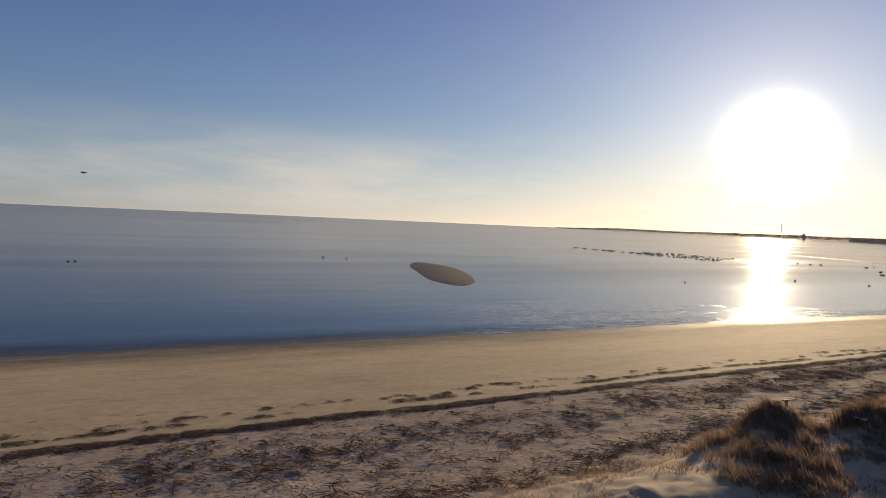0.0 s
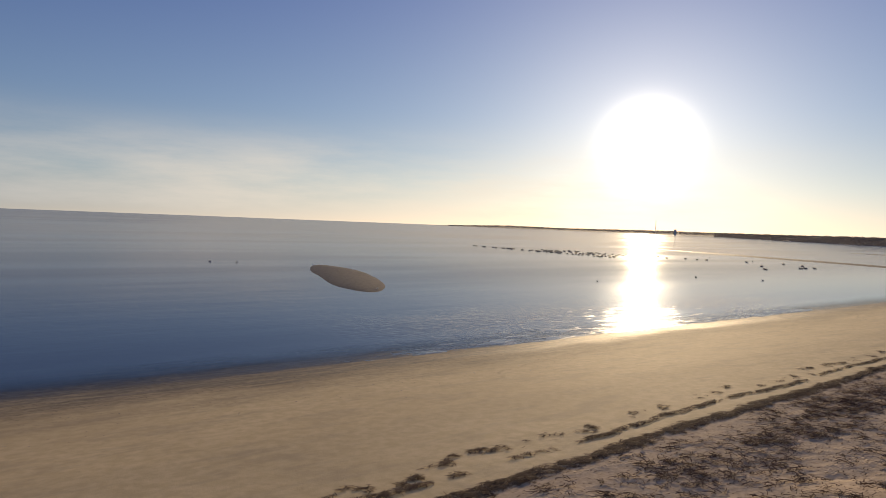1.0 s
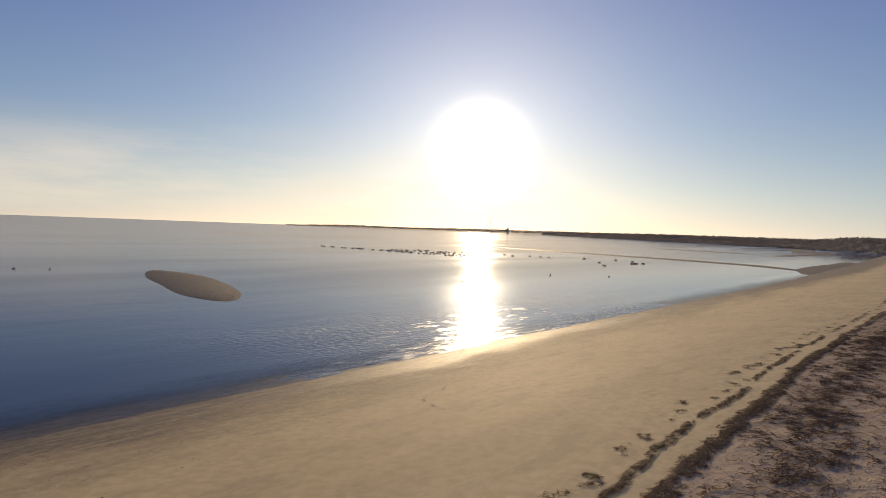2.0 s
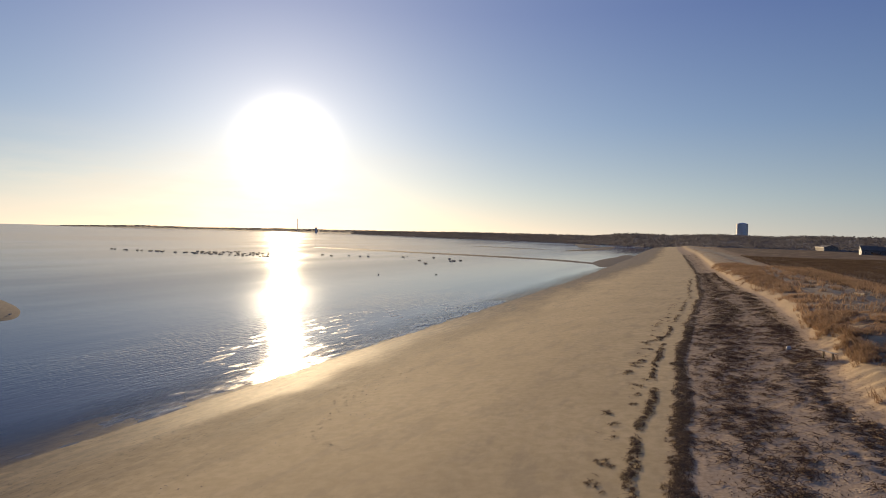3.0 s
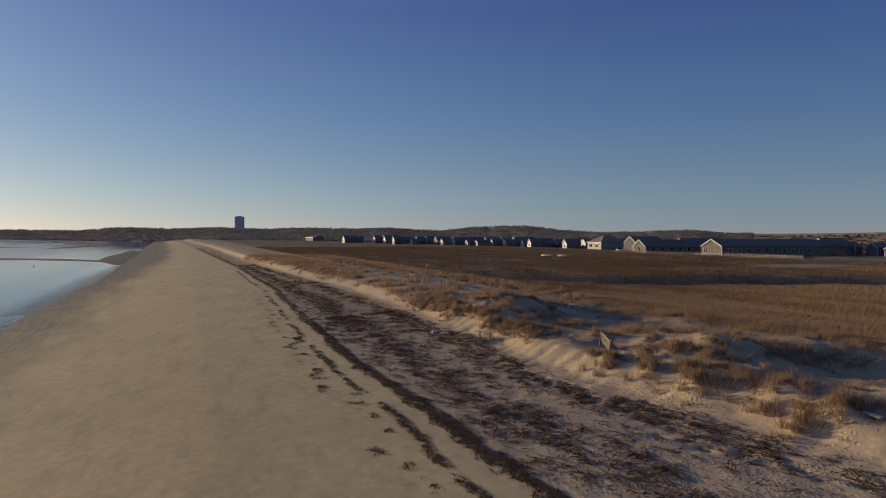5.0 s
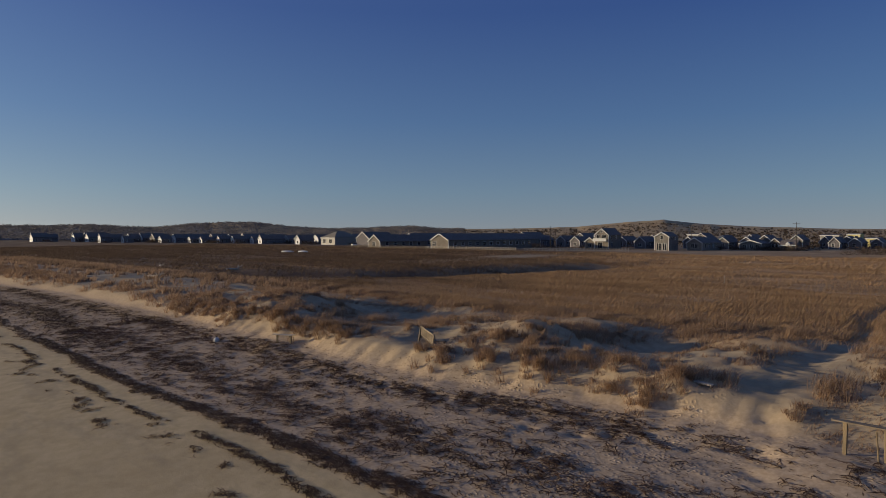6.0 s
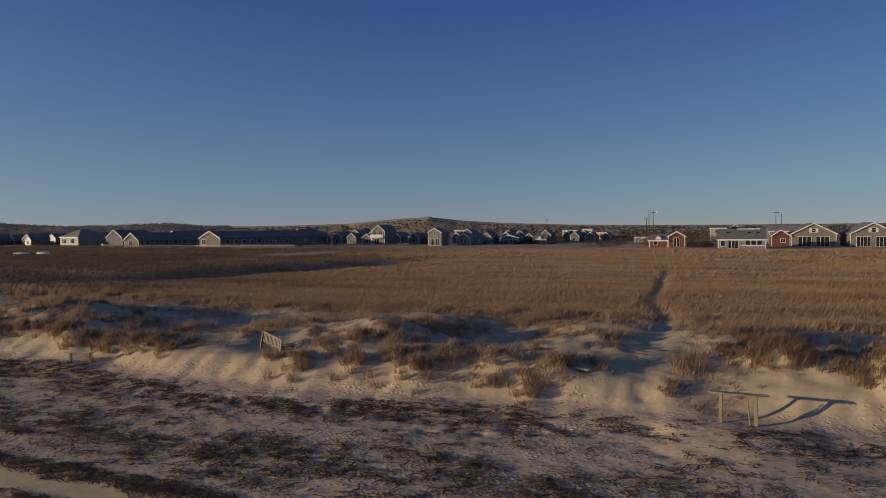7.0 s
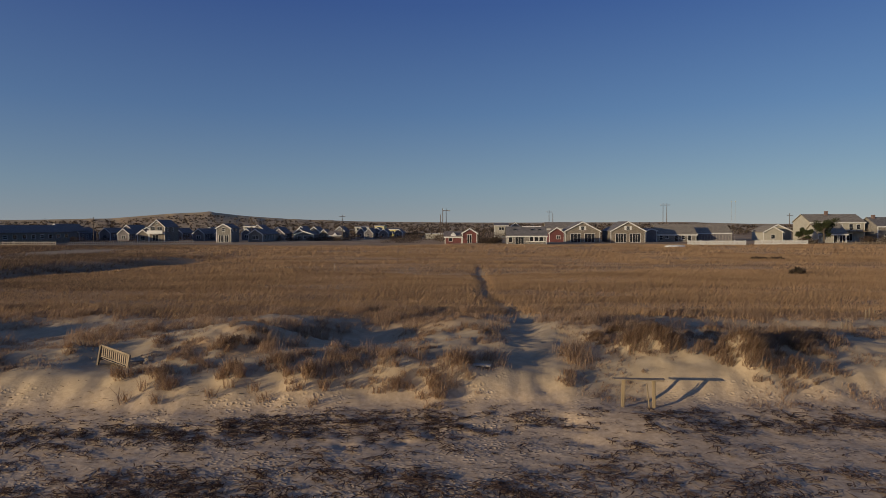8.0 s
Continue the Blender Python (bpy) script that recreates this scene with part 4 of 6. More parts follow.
m = len(x)
bits.append(strands(m, x, y, height(x, y) + 0.003, rng.normal(-0.1, 0.5, m), rng.uniform(0.05, 0.26, m), rng.uniform(0.012, 0.032, m), rng.uniform(0.002, 0.015, m), rng.normal(0, 0.3, m)))
tagged(tri_mesh("seaweed", *join(bits), WRACK), "dark brown dried eelgrass strewn along the upper beach", "seaweed", kind="stuff")

# single lines of footprints on the firm sand: a shallow dish with a pushed-up rim
walked = []
for x0, x1, ya, yb, bow, gap in ((-3.0, 13.0, 30.1, 27.9, 0.0, 0.84), (28.9, 47.5, 40.2, 41.2, 1.5, 0.62), (47.5, 55.0, 41.2, 41.0, 0.0, 0.66), (27.6, 28.9, 38.0, 40.2, 0.0, 0.4), (34.0, 41.0, 42.4, 43.0, 0.0, 0.7)):
    n = int((x1 - x0) / gap) + 1
    for i in range(n):
        f = i / n
        walked.append((x0 + (x1 - x0) * f + rng.normal(0, 0.05), ya + (yb - ya) * f + bow * math.sin(f * math.pi) + (0.12 if i % 2 else -0.12), rng.uniform(0.55, 0.95)))
px, py, size = (np.array(v) for v in zip(*walked))
angle = np.arange(10) * 2 * np.pi / 10
rings = []
for radius, up in ((0.30, -0.004), (0.17, 0.014), (0.11, 0.004), (0.05, 0.004)):
    rx, ry = px[:, None] + size[:, None] * radius * np.cos(angle), py[:, None] + 0.62 * size[:, None] * radius * np.sin(angle)
    rings.append(np.stack([rx, ry, height(rx, ry) + up], -1))
V = np.concatenate(rings, 1)
ids = np.arange(10)
F = np.concatenate([np.stack([10 * r + ids, 10 * r + (ids + 1) % 10, 10 * r + 10 + ids], 1) for r in range(3)] + [np.stack([10 * r + (ids + 1) % 10, 10 * r + 10 + (ids + 1) % 10, 10 * r + 10 + ids], 1) for r in range(3)] + [np.stack([30 + 0 * ids[1:9], 30 + ids[1:9], 31 + ids[1:9]], 1)])
F = F[None] + 40 * np.arange(len(px))[:, None, None]
tagged(tri_mesh("footprints", V.reshape(-1, 3), F.reshape(-1, 3), SAND), "lines of old footprints in firm sand", "footprints", kind="stuff")

# shells and pebbles on the lower beach
x, y = scatter(13000, -2, 90, 37.0, 50.5, lambda x, y: smooth(y, 36.5, 47.0) * smooth(fbm(x * 0.35, y * 0.9 + 20, 3), 0.40, 0.62))
m = len(x)
size = 0.012 + 0.022 * rng.random(m) ** 3
corner = rng.normal(0, 1, (m, 4, 3)) * 0.35 + np.array([(1, 0, -0.2), (-0.6, 0.8, -0.2), (-0.6, -0.8, -0.2), (0, 0, 0.6)])
V = np.stack([x, y, height(x, y) + 0.006], 1)[:, None, :] + corner * size[:, None, None] * np.array([1.2, 1.2, 0.7])
F = np.array([(0, 1, 3), (1, 2, 3), (2, 0, 3)])[None] + 4 * np.arange(m)[:, None, None]
tagged(tri_mesh("shell_litter", V.reshape(-1, 3), F.reshape(-1, 3), SHELL), "scattered shells and small stones on damp sand", "shells", kind="stuff")

# dune grass in tufts
bits = []
x, y = scatter(13000, -8, 68, 3.5, 18.4, lambda x, y: 0.9 * smooth(straw_cover(x, y), 0.25, 0.85))
big = smooth(fbm(x * 0.5, y * 0.5 + 12, 3), 0.45, 0.65)
bits.append(tufts(x, y, height(x, y), 19, 0.24 + 0.36 * big, 0.014, 0.7, np.pi * 1.3, 0.12 + 0.14 * big))
spots = [(hx + r * rng.normal(0, 0.5), hy + r * rng.normal(0, 0.5), tall * rng.uniform(0.7, 1.1)) for hx, hy, r, tall in CLUMPS for _ in range(int(4 + 9 * r))]
x, y, tall = (np.array(v) for v in zip(*spots))
bits.append(tufts(x, y, height(x, y), 30, tall, 0.016, 0.95, np.pi * 0.62, 0.17))
x, y = scatter(25000, -6, 66, 6.0, 18.3, lambda x, y: smooth(fbm(x * 0.6, y * 0.6 + 77, 3), 0.40, 0.60) * np.clip(smooth(np.hypot((x - 47.8) / 3.8, (y - 10.2) / 2.4), 0.7, 1.1) * smooth(np.hypot((x - 33.2) / 3.0, (y - 10.6) / 1.8), 0.7, 1.1), 0, 1) * smooth(np.abs(x - path_x(y)), 0.7, 1.3))
bits.append(tufts(x, y, height(x, y), 7, np.full(len(x), 0.16), 0.016, 0.9, np.pi * 1.2, 0.16))
x, y = scatter(4200, 61, 175, 15.2, 23.5, lambda x, y: smooth(y, 19.0 + toe_shift(x) + coast(x), 18.0 + toe_shift(x) + coast(x)) * smooth(fbm(x * 0.5, y * 0.5 + 41, 3), 0.34, 0.56))
bits.append(tufts(x, y, height(x, y), 16, np.full(len(x), 0.5), 0.035, 0.9, np.pi * 0.7, 0.34))
x, y = scatter(6500, 66, 170, 2, 21.5, lambda x, y: 0.8 * smooth(straw_cover(x, y), 0.25, 0.85))
bits.append(tufts(x, y, height(x, y), 9, np.full(len(x), 0.6), 0.05, 0.5, np.pi * 1.15, 0.3))
x, y = scatter(1500, -40, -8, -4, 17.5, lambda x, y: 0.8 * smooth(straw_cover(x, y), 0.25, 0.85))
bits.append(tufts(x, y, height(x, y), 9, np.full(len(x), 0.6), 0.05, 0.5, np.pi * 1.15, 0.3))
tagged(tri_mesh("dune_grass", *join(bits), STRAW), "tufts of dead straw-coloured beach grass on the dune", "grass", kind="stuff")

# marsh hay, thinner and coarser with distance
bits = []
x, y = scatter(15000, -28, 115, -52, 6.5, lambda x, y: straw_cover(x, y) * smooth(y, -52, -8) * (0.35 + 0.65 * smooth(fbm(x * 0.12, y * 0.5 + 9, 3), 0.35, 0.6)))
bits.append(tufts(x, y, height(x, y), 9, 0.14 + 0.22 * smooth(fbm(x * 0.10, y * 0.45, 3), 0.42, 0.66), 0.020, 1.15, np.pi * 1.2, 0.42))
x, y = scatter(7000, -90, 270, -98, -6, lambda x, y: straw_cover(x, y) * smooth(y, -5, -30) * (1 - 0.75 * smooth(x + 0.35 * (y + 20), 48, 95)) * (1 - smooth(np.abs(x - 98), 8, 4) * smooth(y, -84, -76) * smooth(y, -32, -42)))
bits.append(tufts(x, y, height(x, y), 4, 0.06 + 0.15 * smooth(fbm(x * 0.04, y * 0.25, 3), 0.45, 0.66), 0.05, 1.2, np.pi * 1.2, 0.6))


def spikes(x, y, z, tall, wide):
    """Single pointed blades, one triangle each."""
    n = len(x)
    face, fall = rng.uniform(0, np.pi, n), np.pi * 1.2 + rng.normal(0, 1.0, n)
    wx, wy, tip = np.cos(face) * wide / 2, np.sin(face) * wide / 2, tall * rng.uniform(0.3, 1.3, n)
    V = np.stack([np.stack([x - wx, y - wy, z - 0.03], 1), np.stack([x + wx, y + wy, z - 0.03], 1),
                  np.stack([x + np.cos(fall) * tip, y + np.sin(fall) * tip, z + tall], 1)], 1)
    return V.reshape(-1, 3), np.arange(3 * n).reshape(-1, 3)


def heath_share(x, y):
    """How far the marsh gives way to darker heath, 0 to 1."""
    return smooth(x + 0.35 * (y + 20) + 22 * (fbm(x * 0.03, y * 0.09, 3) - 0.5), 46, 84)


heath_bits = []
for n, x0, x1, y0, y1, tall, wide in ((330000, -16, 75, -24, 6.5, 0.23, 0.045), (220000, -45, 130, -62, -20, 0.25, 0.085), (160000, -95, 280, -104, -56, 0.26, 0.20)):
    x, y = scatter(n, x0, x1, y0, y1, lambda x, y: np.clip(1.3 * straw_cover(x, y), 0, 1) * (0.55 + 0.45 * smooth(fbm(x * 0.10, y * 0.42 + 5, 3), 0.38, 0.58)) * (1 - smooth(np.abs(x - 98), 8, 4) * smooth(y, -84, -76) * smooth(y, -32, -42)))
    dark = rng.random(len(x)) < 0.85 * heath_share(x, y)
    tall = tall * (0.5 + 0.9 * smooth(fbm(x * 0.10, y * 0.30, 3), 0.40, 0.66)) * rng.uniform(0.6, 1.2, len(x))
    wide = wide * rng.uniform(0.6, 1.4, len(x))
    for chosen, held in ((~dark, bits), (dark, heath_bits)):
        held.append(spikes(x[chosen], y[chosen], height(x[chosen], y[chosen], False), tall[chosen], wide[chosen]))
x, y = scatter(90000, 75, 290, -62, 9, lambda x, y: np.clip(1.3 * straw_cover(x, y), 0, 1) * (0.3 + 0.7 * smooth(fbm(x * 0.05, y * 0.3 + 5, 3), 0.38, 0.58)))
heath_bits.append(spikes(x, y, height(x, y, False), rng.uniform(0.15, 0.4, len(x)), rng.uniform(0.08, 0.22, len(x)) * np.interp(x, [90, 280], [1.0, 2.0])))
tagged(tri_mesh("marsh_hay", *join(bits), MARSH), "wide stand of brown winter marsh hay", "grass", kind="stuff")
tagged(tri_mesh("heath_grass", *join(heath_bits), HEATH), "dark brown heath and rushes at the marsh edge", "grass", kind="stuff")


def leaf_cloud(cx, cy, cz, rx, rz, count, size, flat=1.0):
    """Loose crowns of small leaf triangles about many centres."""
    n = len(cx) * count
    px, py, pz, rx, rz, size = (np.repeat(np.broadcast_to(v, cx.shape), count) for v in (cx, cy, cz, rx, rz, size))
    d = rng.normal(0, 1, (n, 3))
    d /= np.linalg.norm(d, axis=1)[:, None]
    d *= (rng.random(n) ** 0.4)[:, None]
    c = np.stack([px + d[:, 0] * rx, py + d[:, 1] * rx, pz + d[:, 2] * rz], 1)
    V = c[:, None, :] + rng.normal(0, 1, (n, 3, 3)) * (size * 0.7)[:, None, None] * np.array([1, 1, flat])
    return V.reshape(-1, 3), np.arange(3 * n).reshape(-1, 3)


def woods(name, count, az0, az1, f0, f1, tall, leaf, per, mat, label, sink=0.0):
    az = rng.uniform(az0, az1, count)
    f = rng.uniform(f0, f1, count)
    foot, crest = np.interp(az, SKYLINE[:, 0], SKYLINE[:, 2]), np.interp(az, SKYLINE[:, 0], SKYLINE[:, 3])
    el = np.interp(az, SKYLINE[:, 0], SKYLINE[:, 1])
    r = foot + (crest - foot) * f
    base = np.interp(az, [-2.0, 5.0], [0.5, WATER_Z - 0.4])
    top = 5.0 + crest * np.tan(np.radians(el))
    z = base + (top - base) * smooth(f, -0.15, 1.0)
    h = tall * rng.uniform(0.5, 1.25, count) * np.interp(r, [400, 900, 3000], [0.8, 1.0, 1.3])
    x, y = 18 + r * np.cos(np.radians(az)), 30 + r * np.sin(np.radians(az))
    V, F = leaf_cloud(x, y, z + (0.25 - sink) * h, 0.75 * h, 0.7 * h, per, leaf * np.interp(r, [400, 900, 3000], [0.7, 1.0, 2.2]), 0.7)
    return tagged(tri_mesh(name, V, F, mat), label, "woods", kind="stuff")


# far trees, in the colour that carries the haze
woods("far_woods", 15000, -48, 30, 0.0, 1.0, 5.0, 1.15, 26, HAZED_PINES, "low pine woods along the far shore, greyed by distance haze", 0.5)
woods("bay_shore_woods", 1400, 30, 53, 0.3, 1.0, 2.2, 1.0, 14, HAZED_PINES, "faint line of trees across the bay")
woods("hillside_brush", 4200, -135, -44, 0.0, 0.60, 1.9, 0.9, 14, BRUSH, "bare brown winter brush behind the houses")

# ---------------------------------------------------------------- things on the dune and beach


def ground_z(x, y):
    return float(height(np.array([float(x)]), np.array([float(y)]))[0])


def garden_bench(x, y, turn):
    """A slatted wooden bench that faces inland along its own +y."""
    z = ground_z(x, y) - 0.19
    b = thing("garden_bench", x, y, z - 0.10, turn, "weathered grey slatted wooden bench half sunk in dune sand", "bench")
    b.matrix_world = pose(x, y, z - 0.10, -7, 11, turn)
    half = 0.64
    for sx in (-1, 1):
        part("leg", box(sx * half - 0.035, sx * half + 0.035, 0.22, 0.29, -0.25, 0.60, bevel=0.008), GREYWOOD, b)
        part("leg", box(sx * half - 0.035, sx * half + 0.035, -0.29, -0.22, -0.25, 0.88, pose(0, 0, 0, 4, 0, 0), 0.008), GREYWOOD, b)
        part("armrest", box(sx * half - 0.045, sx * half + 0.045, -0.30, 0.34, 0.60, 0.635, bevel=0.008), GREYWOOD, b)
        part("side_rail", box(sx * half - 0.02, sx * half + 0.02, -0.24, 0.24, 0.33, 0.40, bevel=0.005), GREYWOOD, b)
    for i in range(5):
        yy = -0.19 + 0.105 * i
        part("seat_slat", box(-half, half, yy - 0.042, yy + 0.042, 0.40, 0.425, bevel=0.005), GREYWOOD, b)
    lean = pose(0, -0.25, 0.42, 8, 0, 0)
    part("top_rail", box(-half, half, -0.02, 0.02, 0.40, 0.47, lean, 0.006), GREYWOOD, b)
    part("lower_rail", box(-half, half, -0.02, 0.02, 0.05, 0.10, lean, 0.006), GREYWOOD, b)
    for i in range(13):
        xx = -0.54 + 0.09 * i
        part("back_slat", box(xx - 0.028, xx + 0.028, -0.011, 0.011, 0.10, 0.40, lean, 0.003), GREYWOOD, b)
    return b


garden_bench(39.42, 16.93, 162.0)


def plank_stand(x, y, turn, tall, length, posts, label, board):
    """A board nailed across short posts set in the sand."""
    z = ground_z(x, y)
    s = thing("plank_stand", x, y, z, turn, label, "stand")
    for px in posts:
        part("post", box(px - 0.045, px + 0.045, -0.035, 0.04, -0.4, tall - 0.05, pose(0, 0, 0, random.uniform(-1.5, 1.5), random.uniform(-1.5, 1.5), 0), 0.008), NEWWOOD, s)
    part("board", box(-length / 2, length / 2, -0.12, 0.0, tall - 0.05, tall - 0.015, pose(0, 0, 0, 0, 0.6, 1.0), 0.006), board, s)
    part("board", box(-length / 2 + 0.05, length / 2 - 0.03, 0.008, 0.125, tall - 0.048, tall - 0.012, pose(0, 0, 0, 0, 0.2, -0.6), 0.006), board, s)
    return s


stand = plank_stand(22.82, 18.76, -4.0, 0.85, 1.48, (-0.43, 0.44), "low stand of raw pine posts with a plank top", GREYWOOD)
part("prop", rod((-0.30, 0.10, -0.1), (-0.22, 0.03, 0.72), 0.022, 0.018, 6), NEWWOOD, stand, "thin leaning stake")
plank_stand(47.05, 19.55, 24.0, 0.42, 1.25, (-0.42, 0.35), "low driftwood plank bench on short posts", PALEWOOD)


def board_on_sand(x, y, turn, length, width, mat, label, tilt=2.0):
    b = thing("driftwood_plank", x, y, ground_z(x, y) + 0.05, turn, label, "plank")
    bm = box(-length / 2, length / 2, -width / 2, width / 2, -0.02, 0.03, pose(0, 0, 0, tilt, 1.0, 0), 0.006)
    part("plank", bm, mat, b)
    return b


board_on_sand(27.55, 17.06, 168.0, 1.05, 0.16, PALEWOOD, "bleached driftwood plank lodged in the dune foot", 8.0)
board_on_sand(71.0, 14.5, 40.0, 2.4, 0.22, PALEWOOD, "long bleached plank lying in dune grass")


def mooring_float(x, y):
    f = thing("float", x, y, ground_z(x, y) + 0.10, 30, "round white mooring float washed up on seaweed", "float")
    part("ball", blob(0, 0, 0, 0.15, 0.15, 0.145, 3), WHITE, f)
    part("ring", rod((0, 0, 0.13), (0, 0.02, 0.21), 0.03, 0.025, 8), BAG, f)


mooring_float(51.4, 20.85)


def stake(x, y, tall, lean, mat, label, r=0.03):
    s = thing("stake", x, y, ground_z(x, y), 0, label, "stake", "stakes in the sand")
    part("shaft", rod((0, 0, -0.3), (math.sin(radians(lean)) * tall, 0.02, tall), r, r * 0.8, 7), mat, s)
    return s


for sx, sy, tall, lean in ((10.72, 7.1, 0.62, 2), (10.50, 7.0, 0.66, -2), (10.30, 7.05, 0.58, 1), (8.42, 4.95, 0.60, 1), (8.20, 4.85, 0.64, -1), (7.98, 4.9, 0.57, 2)):
    stake(sx, sy, tall * 0.75, lean, GREYWOOD, "short pale wooden stake in sand behind the dune")
stake(42.4, -27.4, 0.8, 1, PALEWOOD, "thin pale marker stake in the marsh", 0.025)
for sx, sy in ((-21.0, -76.0), (-21.8, -70.0)):
    stake(sx, sy, 0.9, 1, PALEWOOD, "pale marker post in the marsh", 0.04)


def driftwood_log(x, y, turn, length, r, label):
    """A root stump with broken arms."""
    s = thing("driftwood_stump", x, y, ground_z(x, y), turn, label, "driftwood")
    part("trunk", rod((-length / 2, 0, r * 0.7), (length / 2, 0.1, r * 0.9), r, r * 0.6, 9), PALEWOOD, s)
    for i in range(6):
        a = radians(40 + 48 * i)
        part("root", rod((-length / 2, 0, r), (-length / 2 + 0.5 * math.cos(a) - 0.2, 0.5 * math.sin(a), r + 0.25 + 0.3 * random.random()), r * 0.35, 0.02, 6), PALEWOOD, s)


driftwood_log(88.0, 9.5, 20, 1.8, 0.16, "bleached driftwood stump in the grass")
driftwood_log(100.0, -6.0, 70, 1.6, 0.16, "bleached driftwood roots in the marsh")
driftwood_log(116.0, -3.0, -15, 1.4, 0.15, "bleached driftwood roots in the marsh")



def litter_scrap(x, y):
    """A crumpled piece of plastic sheet."""
    p = thing("plastic_scrap", x, y, ground_z(x, y), 25, "crumpled white plastic scrap caught in dune grass", "litter")
    bm = bmesh.new()
    bmesh.ops.create_grid(bm, x_segments=7, y_segments=5, size=0.5)
    for v in bm.verts:
        v.co = Vector((v.co.x * 0.42, v.co.y * 0.30, 0.05 + 0.09 * (noise.noise(v.co * 4.0) + 0.4) + 0.05 * abs(v.co.x)))
    bmesh.ops.solidify(bm, geom=bm.faces[:], thickness=0.006)
    part("sheet", bm, WHITE, p)


litter_scrap(20.9, 15.0)

# ---------------------------------------------------------------- birds


def water_bird(x, y, z, turn, body, label, big=1.0):
    b = thing("water_bird", x, y, z, turn, label, "bird", "birds on the water")
    part("body", blob(0, 0, 0.10 * big, 0.26 * big, 0.13 * big, 0.13 * big, 2), body, b)
    neck = rod((0.19 * big, 0, 0.14 * big), (0.25 * big, 0, 0.34 * big), 0.045 * big, 0.035 * big, 7)
    part("neck", neck, body, b)
    part("head", blob(0.28 * big, 0, 0.37 * big, 0.085 * big, 0.055 * big, 0.055 * big, 2), body, b)
    part("tail", blob(-0.27 * big, 0, 0.13 * big, 0.10 * big, 0.06 * big, 0.03 * big, 1), body, b)
    return b


duck = water_bird(129.0, 89.4, WATER_Z - 0.03, 40, FEATHER, "dark water bird afloat on the calm bay", 0.8)
for x, y, a in ((127.5, 88.6, 60), (137.6, 79.5, 100), (206.2, 71.6, 30), (-5.1, 124.8, 160), (-4.2, 125.2, 150), (42.8, 143.1, 10), (47.4, 140.4, 70), (95.3, 88.2, 200), (240.0, 152.0, 20), (231.0, 130.0, 80)):
    copy_thing(duck, pose(x, y, WATER_Z - 0.03, 0, 0, a))
gull = water_bird(61.2, 131.0, WATER_Z + 0.06, 20, PALEBIRD, "pale shore bird standing on the sandbar islet", 0.5)
for x, y, a in ((60.6, 131.0, 140), (61.5, 125.0, 60), (62.6, 118.0, 200), (50.2, 88.0, 300)):
    copy_thing(gull, pose(x - 1.0, y, WATER_Z + 0.10, 0, 0, a))


def flying_bird(x, y, z, turn):
    b = thing("flying_bird", x, y, z, turn, "dark sea bird in flight with spread wings", "bird")
    part("body", blob(0, 0, 0, 0.30, 0.10, 0.10, 2), FEATHER, b)
    part("head", blob(0.32, 0, 0.03, 0.10, 0.06, 0.06, 2), FEATHER, b)
    part("tail", blob(-0.36, 0, 0.0, 0.14, 0.09, 0.02, 1), FEATHER, b)
    for s in (-1, 1):
        bm = bmesh.new()
        rows = [(0.0, 0.16, 0.02, 0.03), (0.30, 0.17, 0.16, 0.028), (0.58, 0.12, 0.12, 0.02), (0.86, 0.03, -0.02, 0.008)]
        rings = []
        for out, chord, up, thick in rows:
            rings.append([bm.verts.new((px, s * (0.06 + out), up + pz)) for px, pz in ((chord, 0), (0, thick), (-chord, 0), (0, -thick))])
        for a, c in zip(rings, rings[1:]):
            for i in range(4):
                bm.faces.new((a[i], a[(i + 1) % 4], c[(i + 1) % 4], c[i]))
        bm.faces.new(rings[0])
        bm.faces.new(rings[-1])
        bmesh.ops.recalc_face_normals(bm, faces=bm.faces)
        part("wing", bm, FEATHER, b)


flying_bird(-2.9, 119.75, 11.4, 150)

# ---------------------------------------------------------------- oyster racks on the flats


def oyster_rack(x, y, turn):
    r = thing("oyster_rack", x, y, WATER_Z, turn, "dark mesh oyster bags on a low rack above shallow water", "oyster rack", "oyster racks on the tidal flat")
    part("bag", box(-0.80, 0.80, -0.36, 0.36, 0.04, 0.26, bevel=0.06), BAG, r)
    part("rail", box(-0.70, 0.70, -0.26, -0.22, -0.03, 0.01), BAG, r)
    part("rail", box(-0.70, 0.70, 0.22, 0.26, -0.03, 0.01), BAG, r)
    for sx in (-0.55, 0.55):
        part("leg", box(sx - 0.03, sx + 0.03, -0.28, 0.28, -0.9, -0.03), BAG, r)
    return r


rack = oyster_rack(186.9, 235.0, 35)
ROWS = [(1.2, 0.0, 0), (3.4, 0.4, 6), (5.6, 0.6, 7), (11.0, 0.3, 9), (16.5, 1.0, 11), (22.0, 0.5, 12), (28.0, 0.2, 14)]
for i in range(1, 24):
    for dx, dy, first in ROWS:
        if i >= first and random.random() < (0.97 if i < 9 else 0.75):
            x = 186.5 - 0.30 * i + dx + random.uniform(-0.7, 0.7) - 1.2
            y = 235.0 - 3.6 * i + dy + 0.5 * dx + random.uniform(-0.8, 0.8)
            copy_thing(rack, pose(x, y, WATER_Z, 0, 0, 35 + random.uniform(-14, 14)))
for x, y in ((213, 157), (208, 150), (215.5, 147), (215, 142), (216.7, 139.4), (223, 128), (201.4, 111.8), (184.6, 102.3), (227.8, 117.6), (223.5, 109.5), (206.1, 102.3), (208.4, 102.0), (213.7, 101.6)):
    copy_thing(rack, pose(x, y, WATER_Z, 0, 0, random.uniform(20, 50)))

